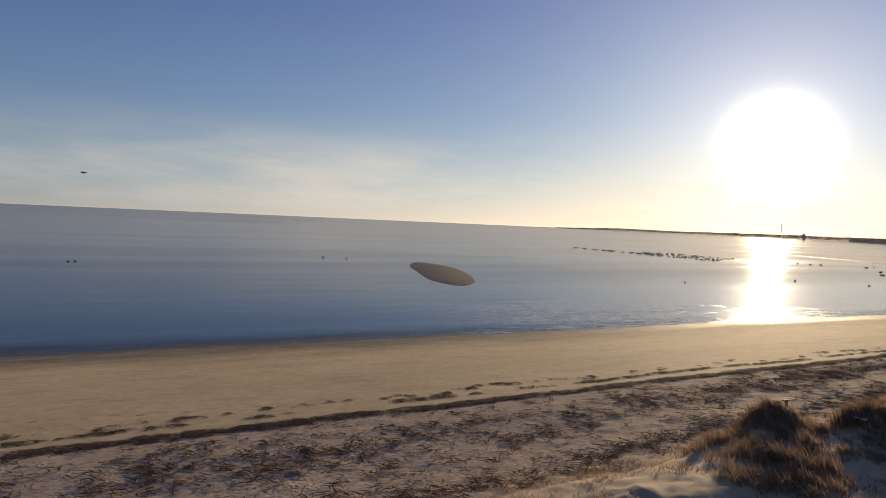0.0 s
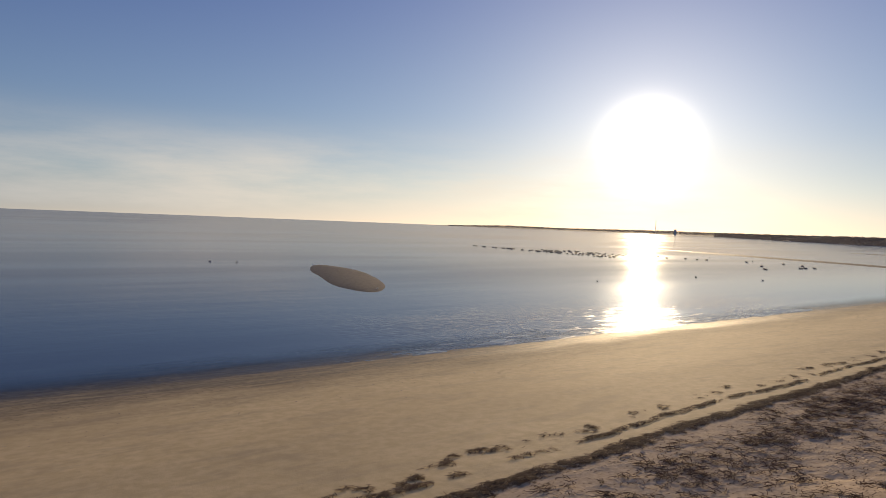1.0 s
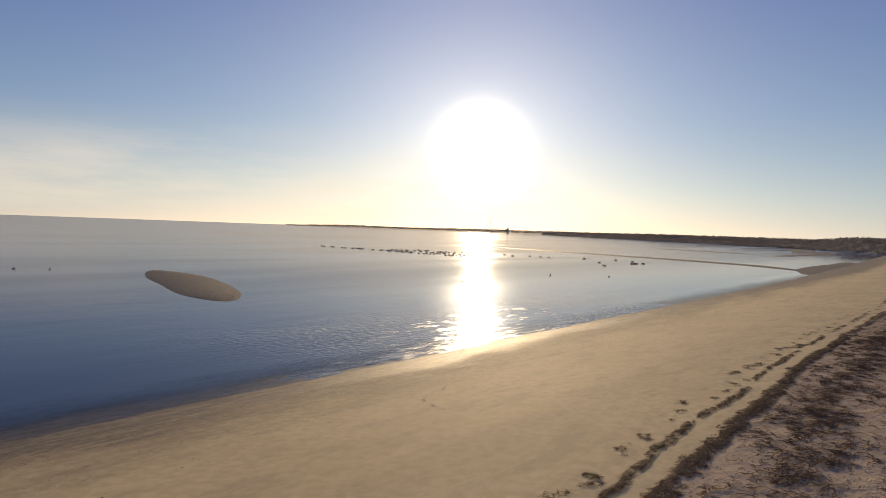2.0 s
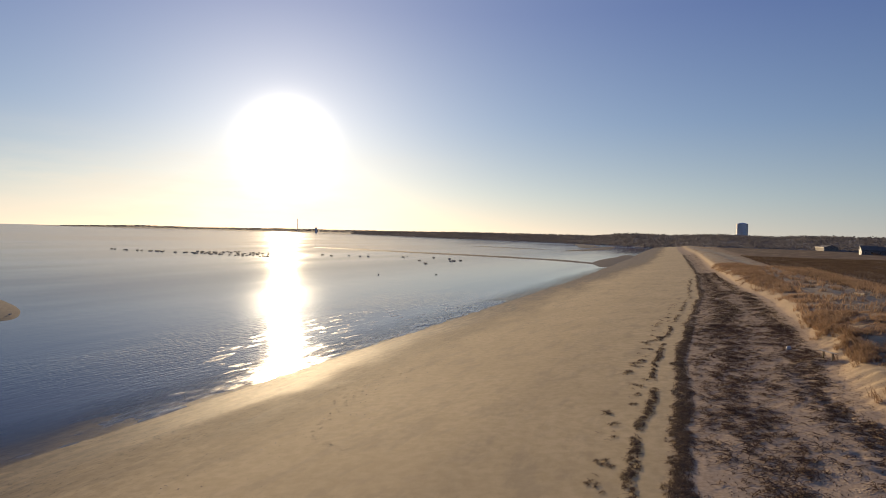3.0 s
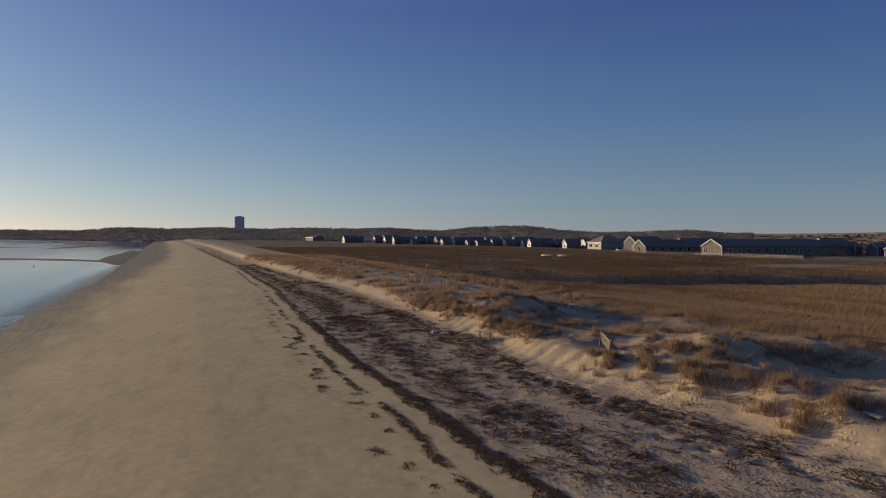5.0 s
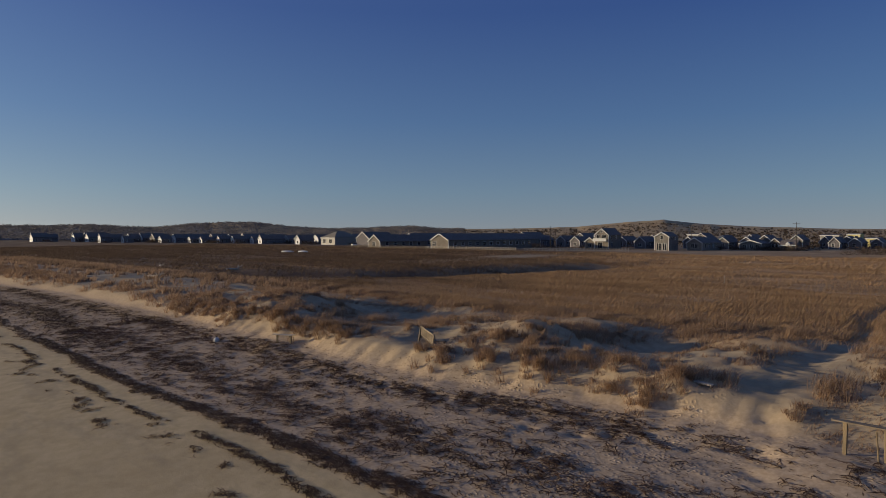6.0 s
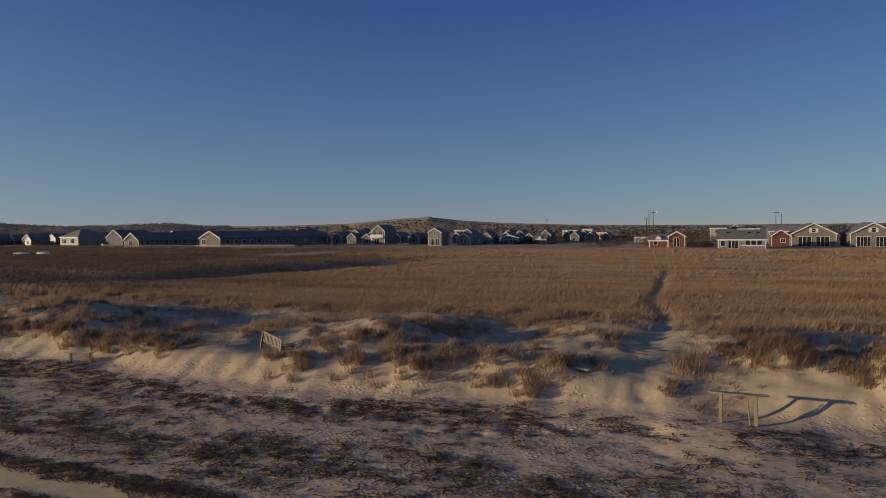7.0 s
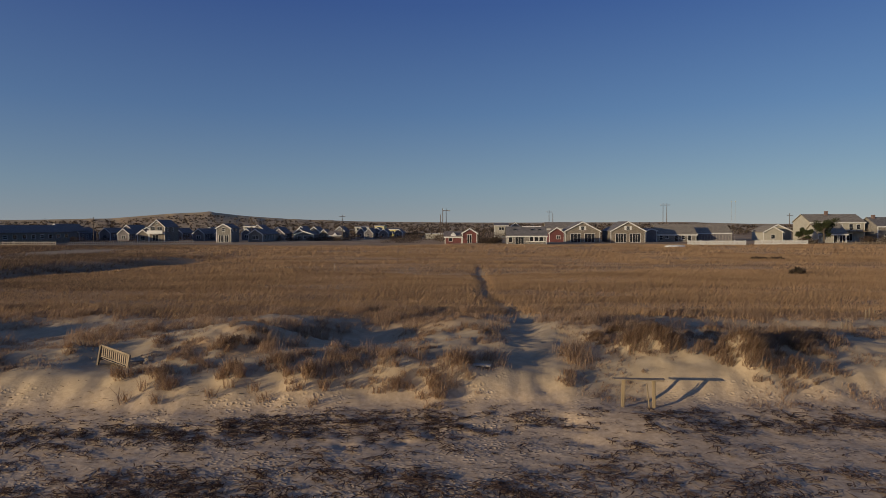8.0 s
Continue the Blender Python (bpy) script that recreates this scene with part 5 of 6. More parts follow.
# ---------------------------------------------------------------- houses


def set_back(x, y, k):
    return 21.0 + k * (x - 21.0), 37.0 + k * (y - 37.0)


WINDOW_CACHE = {}


def window_meshes(w, h, nx, ny):
    key = (w, h, nx, ny)
    if key not in WINDOW_CACHE:
        f, t = bmesh.new(), 0.08
        add_box(f, -w / 2 - t, w / 2 + t, 0.0, 0.06, -t, 0.0)
        add_box(f, -w / 2 - t, w / 2 + t, 0.0, 0.06, h, h + t)
        for s in (-1, 1):
            add_box(f, *sorted((s * w / 2, s * (w / 2 + t))), 0.0, 0.06, 0.0, h)
        for i in range(1, nx):
            xx = -w / 2 + w * i / nx
            add_box(f, xx - 0.035, xx + 0.035, 0.0, 0.05, 0.0, h)
        for j in range(1, ny):
            zz = h * j / ny
            add_box(f, -w / 2, w / 2, 0.0, 0.045, zz - 0.025, zz + 0.025)
        WINDOW_CACHE[key] = (mesh_of("window", f, WHITE), mesh_of("pane", box(-w / 2, w / 2, 0.004, 0.022, 0.0, h), GLASS))
    return WINDOW_CACHE[key]


def prism(profile, lo, hi, along_y):
    bm = bmesh.new()
    a, b = ([bm.verts.new((u, t, v) if along_y else (t, u, v)) for u, v in profile] for t in (lo, hi))
    bm.faces.new(a)
    bm.faces.new(b[::-1])
    n = len(profile)
    for i in range(n):
        bm.faces.new((a[i], b[i], b[(i + 1) % n], a[(i + 1) % n]))
    bmesh.ops.recalc_face_normals(bm, faces=bm.faces)
    return bm


def slab(corners, thick):
    bm = bmesh.new()
    lo = [bm.verts.new(c) for c in corners]
    hi = [bm.verts.new((c[0], c[1], c[2] + thick)) for c in corners]
    bm.faces.new(lo)
    bm.faces.new(hi[::-1])
    n = len(corners)
    for i in range(n):
        bm.faces.new((lo[i], hi[i], hi[(i + 1) % n], lo[(i + 1) % n]))
    bmesh.ops.recalc_face_normals(bm, faces=bm.faces)
    return bm


def house(x0, x1, y0, depth, eave, peak, wall, roof, label, ridge="y", front=(), side=(), trim=WHITE, chimney=None, hip=False, name="house", category="house", base=None, pale_front=False):
    """A house whose front faces the sea (+y). front: (x, z, w, h, nx, ny) from the middle; side: (y, z, w, h) along the wall towards -x."""
    # the plan of the farther groups is drawn small and set back to its true range
    k = 1.3 if 50 <= x0 < 146 and y0 < -115 else 1.13 if x0 >= 146 else 1.1 if 26 < x0 < 36 else 1.0
    w, cx = x1 - x0, (x0 + x1) / 2
    px, py = set_back(cx, y0, k)
    b = thing(name, px, py, ground_z(px, py) if base is None else base, 0, label, category, "village by the marsh")
    slim = 0.84 if k == 1.3 else 0.86 if x0 > 255 else 1.0
    b.scale = (k * slim, k * slim, k * (0.5 + 0.5 * slim))
    over, thick = 0.28, 0.12
    if ridge == "y":
        shape = [(-w / 2, -0.6), (w / 2, -0.6), (w / 2, eave), (0, peak), (-w / 2, eave)]
        part("wall", prism(shape, -depth, 0, True), wall, b)
        # sunlit gable as a white sheet; the dark wall colour stands for shaded sides
        if pale_front:
            part("gable_front", prism(shape, 0.0, 0.04, True), WHITE, b, "white sheet for the sunlit gable of a white cottage")
        slope = (peak - eave) / (w / 2)
        for s in (-1, 1):
            xe = s * (w / 2 + over)
            part("roof", slab([(0, over, peak + 0.02), (xe, over, eave - over * slope + 0.02), (xe, -depth - over, eave - over * slope + 0.02), (0, -depth - over, peak + 0.02)], thick), roof, b)
            part("rake_trim", slab([(0, over + 0.004, peak - 0.16), (xe, over + 0.004, eave - over * slope - 0.16), (xe, over + 0.05, eave - over * slope - 0.16), (0, over + 0.05, peak - 0.16)], 0.30), trim, b, "pale painted board along the gable")
            part("corner_trim", box(*sorted((s * (w / 2 - 0.12), s * (w / 2 + 0.03))), -0.1, 0.03, -0.4, eave - 0.1), trim, b)
    elif hip:
        part("wall", box(-w / 2, w / 2, -depth, 0, -0.6, eave), wall, b)
        bm = bmesh.new()
        lo = [bm.verts.new((sx * (w / 2 + over), yy, eave)) for sx, yy in ((-1, over), (1, over), (1, -depth - over), (-1, -depth - over))]
        hi = [bm.verts.new((0, -w / 2, peak)), bm.verts.new((0, -depth + w / 2, peak))]
        for f in ((lo[0], lo[1], hi[0]), (lo[1], lo[2], hi[1], hi[0]), (lo[2], lo[3], hi[1]), (lo[3], lo[0], hi[0], hi[1]), lo[::-1]):
            bm.faces.new(f)
        part("roof", bm, roof, b)
        part("fascia", box(-w / 2 - over, w / 2 + over, over - 0.03, over + 0.03, eave - 0.3, eave - 0.004), trim, b)
    else:
        shape = [(-depth, -0.6), (0, -0.6), (0, eave), (-depth / 2, peak), (-depth, eave)]
        part("wall", prism(shape, -w / 2, w / 2, False), wall, b)
        slope = (peak - eave) / (depth / 2)
        for ye, s in ((over, 1), (-depth - over, -1)):
            part("roof", slab([(-w / 2 - over, -depth / 2, peak + 0.02), (w / 2 + over, -depth / 2, peak + 0.02), (w / 2 + over, ye, eave - over * slope + 0.02), (-w / 2 - over, ye, eave - over * slope + 0.02)], thick), roof, b)
        part("fascia", box(-w / 2 - over, w / 2 + over, over + 0.004, over + 0.05, eave - over * slope - 0.18, eave - over * slope + 0.1), trim, b)
        for s in (-1, 1):
            part("corner_trim", box(*sorted((s * (w / 2 - 0.12), s * (w / 2 + 0.03))), -0.1, 0.03, -0.4, eave - 0.1), trim, b)
    for x, z, ww, hh, nx, ny in front:
        frame_me, pane_me = window_meshes(ww, hh, nx, ny)
        o = shared("window" if z > 0.3 else "door", frame_me, b, Matrix.Translation((x, 0.044 if pale_front else 0.004, z)))
        shared("pane", pane_me, o)
    for y, z, ww, hh in side:
        frame_me, pane_me = window_meshes(ww, hh, 1, 2)
        o = shared("window", frame_me, b, Matrix.Translation((-w / 2 - 0.004, -y, z)) @ pose(0, 0, 0, 0, 0, 90))
        shared("pane", pane_me, o)
    if chimney:
        px, py, tall = chimney
        part("chimney", box(px - 0.35, px + 0.35, py - 0.35, py + 0.35, eave, peak + tall, bevel=0.03), BRICK, b)
    return b


# the pair of gabled cottages with wide glass doors
for x0, x1, y0, glass in ((-2.8, 5.9, -124.3, 3), (-13.4, -5.0, -121.9, 4)):
    h = house(x0, x1, y0, 11.0, 2.86, 5.14, TAN, ROOF_GREY, "grey-shingled gabled cottage with wide glass doors and white trim",
              front=[(1.75, 0.05, 2.5, 2.1, glass, 1), (-1.75, 0.05, 2.5, 2.1, glass, 1), (0, 3.15, 0.75, 0.85, 1, 2)])
    for s in (-1, 1):
        part("shutter", box(s * 0.68 - 0.2, s * 0.68 + 0.2, 0.0, 0.05, 3.1, 4.05), WHITE, h)
# low cottage with roof lights
h = house(12.4, 21.3, -107.1, 7.0, 1.99, 3.91, GREY, ROOF_GREY, "low grey cottage with white trim and small roof lights", ridge="x",
          front=[(-3.3, 0.75, 0.85, 0.95, 1, 1), (-2.2, 0.75, 0.85, 0.95, 1, 1), (-1.1, 0.75, 0.85, 0.95, 1, 1), (1.6, 0.05, 1.9, 1.75, 3, 1), (3.6, 0.5, 0.8, 1.1, 1, 1)])
for x in (2.6, -1.4, -3.1):
    part("roof_light", box(x - 0.35, x + 0.35, -2.45, -1.9, 2.9, 3.45, bevel=0.03), GLASS, h, "dark roof light")
part("band", box(-4.4, 0.2, 0.0, 0.05, 0.5, 0.66), WHITE, h)
part("ridge_cap", box(-3.6, 0.8, -3.7, -3.3, 3.9, 4.12), WHITE, h, "white strip along the ridge")
# red cottage, its wing, and the red shed
h = house(27.5, 30.8, -104.7, 5.5, 2.28, 3.29, RED, ROOF_BROWN, "small red-shingled gabled cottage with a white door", front=[(0.05, 0.05, 0.95, 1.85, 2, 1)])
h = house(30.95, 34.7, -104.6, 4.5, 1.60, 2.66, RED, ROOF_BROWN, "low red-shingled wing with white trim and a small dormer", ridge="x", front=[(0.6, 0.55, 0.7, 0.8, 1, 1)])
part("dormer", prism([(-0.55, 1.55), (0.55, 1.55), (0.55, 2.0), (0, 2.5), (-0.55, 2.0)], -1.6, 0.1, True), WHITE, h, "white gabled dormer")
house(6.15, 9.9, -124.2, 6.0, 2.4, 3.72, RED, ROOF_BROWN, "red-shingled gabled shed with white trim", front=[(-0.4, 0.9, 0.9, 0.8, 2, 1)])
house(2.0, 9.6, -134.0, 9.0, 3.4, 5.0, TAN, ROOF_PALE, "tan-roofed house behind the cottages", ridge="x")
house(-18.5, -15.7, -130.2, 8.0, 2.9, 3.3, DARK, ROOF_BROWN, "dark-stained shed between the cottages")
house(-28.6, -18.8, -130.4, 8.5, 1.95, 4.41, GREY, ROOF_PALE, "long low cottage with a pale cedar roof", ridge="x",
      front=[(4.0, 0.5, 0.7, 1.2, 1, 2), (2.6, 0.9, 0.8, 0.7, 2, 1), (0.2, 0.05, 0.9, 1.8, 1, 2), (-1.6, 0.6, 0.8, 1.0, 1, 2), (-3.2, 0.05, 0.9, 1.8, 1, 2)])
h = house(-39.7, -30.3, -136.5, 8.0, 2.28, 4.55, CREAM, ROOF_PALE, "cottage with a pale roof and a dark screened porch", ridge="x")
part("porch", box(-4.5, 4.4, 0.01, 1.6, 0.0, 1.9), DARK, h, "dark slatted porch front")
for i in range(12):
    part("porch_post", box(-4.4 + 0.78 * i, -4.3 + 0.78 * i, 1.604, 1.66, 0.0, 1.95), CREAM, h)
h = house(-58.6, -51.3, -143.2, 8.0, 2.7, 4.39, CREAM, ROOF_PALE, "cream gabled cottage behind a white fence", front=[(0.8, 0.5, 1.6, 1.3, 2, 1)])
house(-54.6, -49.5, -139.5, 5.0, 2.4, 3.8, CREAM, ROOF_PALE, "small cream gable beside the cottage", front=[(0, 0.6, 1.0, 1.0, 1, 2)])
house(-60.8, -54.2, -120.5, 7.0, 2.18, 4.50, CREAM, ROOF_PALE, "cream cottage with a broad tan roof", ridge="x",
      front=[(2.0, 0.7, 0.8, 0.9, 1, 2), (-0.6, 0.05, 0.8, 1.8, 1, 1), (-2.3, 0.3, 1.2, 1.5, 2, 1)])
h = house(-71.0, -57.5, -131.0, 9.0, 5.06, 7.03, CREAM, ROOF_PALE, "large two-storey cream house with a tan roof", ridge="x", chimney=(0.8, -4.0, 0.9),
          front=[(4.5, 3.2, 0.9, 1.2, 1, 2), (2.4, 3.2, 0.9, 1.2, 1, 2), (-0.5, 3.2, 1.4, 1.2, 2, 1), (-3.4, 3.0, 0.9, 1.5, 1, 2), (-5.2, 3.2, 0.9, 1.2, 1, 2), (-3.0, 0.3, 1.6, 1.7, 2, 1)])
part("balcony", box(-6.6, 0.5, 0.01, 1.7, 2.55, 2.75), GREYWOOD, h)
for i in range(9):
    part("baluster", box(-6.5 + 0.86 * i, -6.42 + 0.86 * i, 1.6, 1.68, 2.75, 3.6), GREYWOOD, h)
house(-82.0, -72.5, -128.0, 9.0, 4.0, 6.17, GREY, ROOF_GREY, "two-storey grey house with a dark roof", ridge="x", chimney=(3.6, -4.0, 0.7), front=[(2.5, 0.8, 1.0, 1.2, 1, 2), (-1.0, 0.8, 1.0, 1.2, 1, 2)])

# the two-storey houses and cottages along the marsh road
h = house(109.0, 114.1, -125.9, 9.0, 4.38, 6.32, TAN, ROOF_BROWN, "two-storey gabled house with a white balcony", front=[(0, 5.05, 0.5, 0.5, 1, 1), (-0.9, 2.95, 1.5, 1.4, 2, 1), (1.3, 2.95, 1.2, 1.4, 2, 1), (0.6, 0.3, 1.8, 1.7, 2, 1)], side=[(2, 3, 0.9, 1.1), (5, 3, 0.9, 1.1), (2.5, 0.7, 1.0, 1.2)])
part("balcony", box(-2.5, 2.5, 0.01, 1.5, 2.35, 2.5), WHITE, h)
part("balcony_rail", box(-2.5, 2.5, 1.42, 1.5, 2.5, 3.3), WHITE, h)
house(113.0 + 1.4, 118.2, -127.5, 5.0, 2.2, 3.5, TAN, ROOF_BROWN, "small gabled annexe beside the two-storey house", front=[(0, 0.4, 1.2, 1.2, 2, 1)])
house(88.9, 93.5, -120.4, 6.5, 3.94, 5.11, GREY, ROOF_BROWN, "narrow two-storey gabled cottage with white trim", front=[(0, 3.1, 0.8, 0.95, 1, 2), (-0.95, 0.1, 1.1, 1.9, 2, 1), (0.75, 0.1, 1.5, 1.9, 3, 1)], side=[(1.6, 3.0, 0.8, 1.0), (4.2, 3.0, 0.8, 1.0)])
house(82.6, 87.3, -126.0, 16.0, 2.19, 3.57, GREY, ROOF_BROWN, "long gabled cottage with a white window row", front=[(0, 0.75, 2.0, 1.1, 4, 1)], side=[(2.5 + 3 * i, 0.7, 0.9, 1.2) for i in range(4)])
house(73.9, 80.5, -144.5, 9.0, 1.80, 2.80, GREY, ROOF_BROWN, "wide low gabled cottage with white windows", front=[(1.7, 0.55, 1.1, 0.8, 2, 1), (-0.4, 0.55, 1.1, 0.8, 2, 1), (-2.1, 0.55, 1.1, 0.8, 2, 1)])
for x0, x1, y0, pk in ((77.3, 81.6, -164.1, 4.2), (70.0, 74.0, -168.0, 4.3), (84.0, 88.0, -172.0, 4.4)):
    house(x0, x1, y0, 9.0, pk - 1.6, pk, GREY, ROOF_BROWN, "grey gabled cottage in the second row", front=[(0, 0.8, 1.0, 1.0, 2, 1)])
house(71.5, 75.3, -152.5, 7.0, 1.75, 3.30, TAN, ROOF_BROWN, "tan gabled cottage with white trim", front=[(0.5, 0.6, 0.9, 0.9, 1, 2), (-0.7, 0.6, 0.9, 0.9, 1, 2)])
h = house(66.6, 71.2, -148.0, 6.0, 1.5, 2.85, GREY, ROOF_BROWN, "low garage with white trim and a small gable", ridge="x")
part("garage_door", box(-1.9, 1.9, 0.004, 0.06, 0.0, 1.35), TAN, h)
part("gablet", prism([(-0.6, 1.4), (0.6, 1.4), (0.6, 1.8), (0, 2.35), (-0.6, 1.8)], -1.2, 0.25, True), WHITE, h, "small white gable")
for x0, x1, y0, pk in ((60.7, 64.0, -168.0, 3.6), (56.2, 60.0, -172.0, 3.4), (64.6, 68.2, -176.0, 3.9), (52.2, 55.6, -178.0, 3.3)):
    house(x0, x1, y0, 10.0, 2.0, pk, DARK, ROOF_BROWN, "dark blue-grey cottage among others", front=[(0.3, 0.6, 0.8, 1.0, 1, 2)], side=[(2, 0.6, 0.8, 1.0), (5, 0.6, 0.8, 1.0)])
h = house(64.0, 68.4, -214.0, 8.0, 4.5, 4.8, YELLOW, ROOF_GREY, "two-storey yellow house with a flat roof", ridge="x", front=[(1.0, 2.9, 1.0, 0.9, 2, 1), (-1.0, 2.9, 1.0, 0.9, 2, 1)])
house(58.4, 62.8, -213.0, 7.0, 3.0, 3.3, YELLOW, ROOF_GREY, "low yellow wing of a house", ridge="x", front=[(0.2, 1.2, 1.2, 1.1, 2, 1)])
house(70.4, 77.0, -216.0, 7.0, 4.0, 4.4, CREAM, ROOF_BROWN, "white house with a low-pitched roof", ridge="x", front=[(1.8, 2.6, 1.4, 0.9, 2, 1), (-1.5, 2.6, 1.4, 0.9, 2, 1)])
house(99.5, 106.2, -172.0, 7.0, 4.4, 4.7, CREAM, ROOF_GREY, "white flat-roofed house with a row of windows", ridge="x", front=[(-2.1, 3.1, 1.4, 0.9, 2, 1), (0, 3.1, 1.4, 0.9, 2, 1), (2.1, 3.1, 1.4, 0.9, 2, 1)])
house(94.0, 99.0, -160.0, 8.0, 3.2, 4.9, TAN, ROOF_BROWN, "tan gabled house in the second row", front=[(0, 3.4, 0.7, 0.7, 1, 1)])
house(41.0, 49.0, -214.0, 6.0, 2.0, 2.2, CREAM, ROOF_GREY, "long low white-fronted shed", ridge="x")
house(18.0, 22.5, -176.0, 7.0, 4.2, 5.0, CREAM, ROOF_GREY, "small white-fronted house behind the red cottage", ridge="x", front=[(0, 2.7, 1.6, 0.9, 2, 1)])
house(13.0, 17.5, -182.0, 7.0, 3.4, 5.2, GREY, ROOF_BROWN, "grey gabled house behind the village", front=[(0, 3.0, 0.8, 0.8, 1, 1)])

# dark rows whose long sides lie in shade
for x0, x1, y0, depth, pk in ((141.1, 145.6, -138.8, 9.5, 4.0), (135.4, 139.4, -144.7, 13.4, 3.9), (127.0, 131.0, -140.0, 12.0, 3.7), (121.0, 125.0, -146.0, 11.0, 3.8), (104.0, 108.0, -138.4, 11.0, 3.7), (99.0, 102.6, -141.0, 10.0, 3.6)):
    house(x0, x1, y0, depth, pk - 1.5, pk, DARK, ROOF_BROWN, "dark cottage with a pale gable", front=[(0.0, 0.6, 1.3, 1.0, 2, 1)], side=[(2 + 2.6 * i, 0.7, 0.9, 1.1) for i in range(int(depth / 2.8))])
house(147.0, 154.2, -99.7, 42.0, 2.54, 4.40, TAN, ROOF_BROWN, "long motel range with a tan gable end", front=[(2.2, 0.8, 1.5, 1.3, 2, 2)], side=[(3 + 3.4 * i, 0.9, 1.4, 1.0) for i in range(12)])
house(171.1, 176.6, -94.0, 21.0, 1.95, 3.95, TAN, ROOF_BROWN, "long low cottage with a tan gable end", front=[(0.2, 0.5, 1.5, 1.2, 2, 2)], side=[(3 + 3.5 * i, 0.6, 1.2, 1.1) for i in range(5)])
house(180.0, 186.0, -118.0, 18.0, 2.6, 4.8, DARK, ROOF_BROWN, "dark cottage in the second row", side=[(3 + 4 * i, 0.9, 1.2, 1.1) for i in range(4)])
house(160.0, 166.0, -158.0, 12.0, 3.2, 5.5, GREY, ROOF_BROWN, "gabled house behind the motel range", front=[(0, 3.4, 0.8, 0.8, 1, 1)])
house(142.0, 148.5, -170.0, 12.0, 2.6, 4.9, GREY, ROOF_GREY, "large gabled house behind the motel range", front=[(0, 2.9, 0.8, 0.8, 1, 1)])
house(238.0, 247.8, -126.6, 13.2, 3.16, 6.0, CREAM, ROOF_PALE, "cream house with a hipped roof", ridge="x", hip=True, front=[(2.6, 0.8, 2.0, 1.6, 3, 1), (-1.8, 0.8, 2.0, 1.6, 3, 1)])
house(222.0, 230.0, -132.0, 14.0, 3.0, 5.6, DARK, ROOF_BROWN, "dark house beside a hipped house", side=[(3 + 4 * i, 0.9, 1.2, 1.1) for i in range(3)])
# the row of small white-gabled cottages; dark walls hold the shade of their sides
for x0, y0, w, ev, pk, depth in ((332.9, -65.6, 4.0, 2.9, 4.6, 5), (324.9, -72.8, 3.6, 2.0, 3.3, 5), (329.4, -91.8, 4.4, 2.0, 3.4, 6), (328.3, -105.8, 4.0, 1.9, 3.1, 6), (322.5, -108.9, 3.8, 1.9, 3.2, 7),
                                 (316.2, -115.0, 3.8, 2.3, 3.9, 7), (310.7, -119.7, 4.0, 2.2, 3.8, 9), (304.6, -126.9, 3.8, 2.2, 3.7, 7), (291.5, -123.8, 4.2, 2.5, 4.5, 6), (298.2, -133.0, 4.7, 2.4, 4.5, 9), (264.1, -126.8, 4.0, 2.4, 4.4, 9)):
    house(x0, x0 + w, y0, depth, ev, pk, DARK, ROOF_BROWN, pale_front=True, label="small white-gabled cottage in a long row", front=[(0, 0.5, 1.0, 1.1, 1, 2)], side=[(1.5 + 2.5 * i, 0.6, 0.9, 1.0) for i in range(max(1, int(depth / 3)))])
for x, y, ln in ((345.0, -110.0, 16), (338.0, -124.0, 18), (318.0, -136.0, 18), (286.0, -140.0, 20), (256.0, -150.0, 20)):
    house(x - 3.5, x + 3.5, y, ln, 2.6, 4.8, DARK, ROOF_BROWN, "dark cottage range behind the row", side=[(3 + 5 * i, 0.8, 1.2, 1.1) for i in range(int(ln / 6))])
for x0, y0, w, ln, ev in ((84.5, -150.0, 3.8, 9.0, 2.1), (79.2, -154.0, 4.2, 10.0, 2.2), (94.6, -150.0, 3.6, 11.0, 2.2), (117.0, -152.0, 4.4, 10.0, 2.3), (110.0, -160.0, 4.6, 9.0, 2.6), (90.0, -166.0, 4.2, 9.0, 2.6), (60.5, -186.0, 4.4, 8.0, 2.4), (130.5, -160.0, 4.6, 10.0, 2.6)):
    house(x0, x0 + w, y0, ln, ev, ev + 1.5, DARK, ROOF_BROWN, "dark shingled cottage with pale trim in the second row", front=[(0, 0.6, 1.2, 1.1, 2, 1)], side=[(2 + 3.0 * j, 0.7, 1.0, 1.1) for j in range(int(ln / 3.4))])
# a denser second and third row behind, most of them dark, some with pale gables
village = random.Random(31)
for i in range(26):
    f = i / 25
    vx = float(np.interp(f, [0, 0.2, 0.45, 0.7, 1.0], [400, 368, 330, 285, 190])) + village.uniform(-7, 7)
    vy = float(np.interp(f, [0, 0.2, 0.45, 0.7, 1.0], [-48, -82, -122, -146, -176])) + village.uniform(-7, 7)
    w, ln, ev = village.uniform(4.5, 7.0), village.uniform(7, 15), village.uniform(2.2, 3.0)
    pale = village.random() < 0.45
    house(vx - w / 2, vx + w / 2, vy, ln, ev, ev + 0.36 * w, DARK if village.random() < 0.7 else GREY, village.choice((ROOF_BROWN, ROOF_BROWN, ROOF_GREY)), ("dark cottage with a white gable" if pale else "dark shingled cottage") + " in the crowded back row",
          front=[(0, 0.6, 1.0, 1.1, 1, 2)], side=[(2 + 3.2 * j, 0.7, 1.0, 1.0) for j in range(int(ln / 3.6))], pale_front=pale)
house(505.0, 545.0, -55.0, 10.0, 3.0, 4.2, GREY, ROOF_GREY, "long grey flat building by the far woods", ridge="x")

# ---------------------------------------------------------------- fences, poles, tower, tree


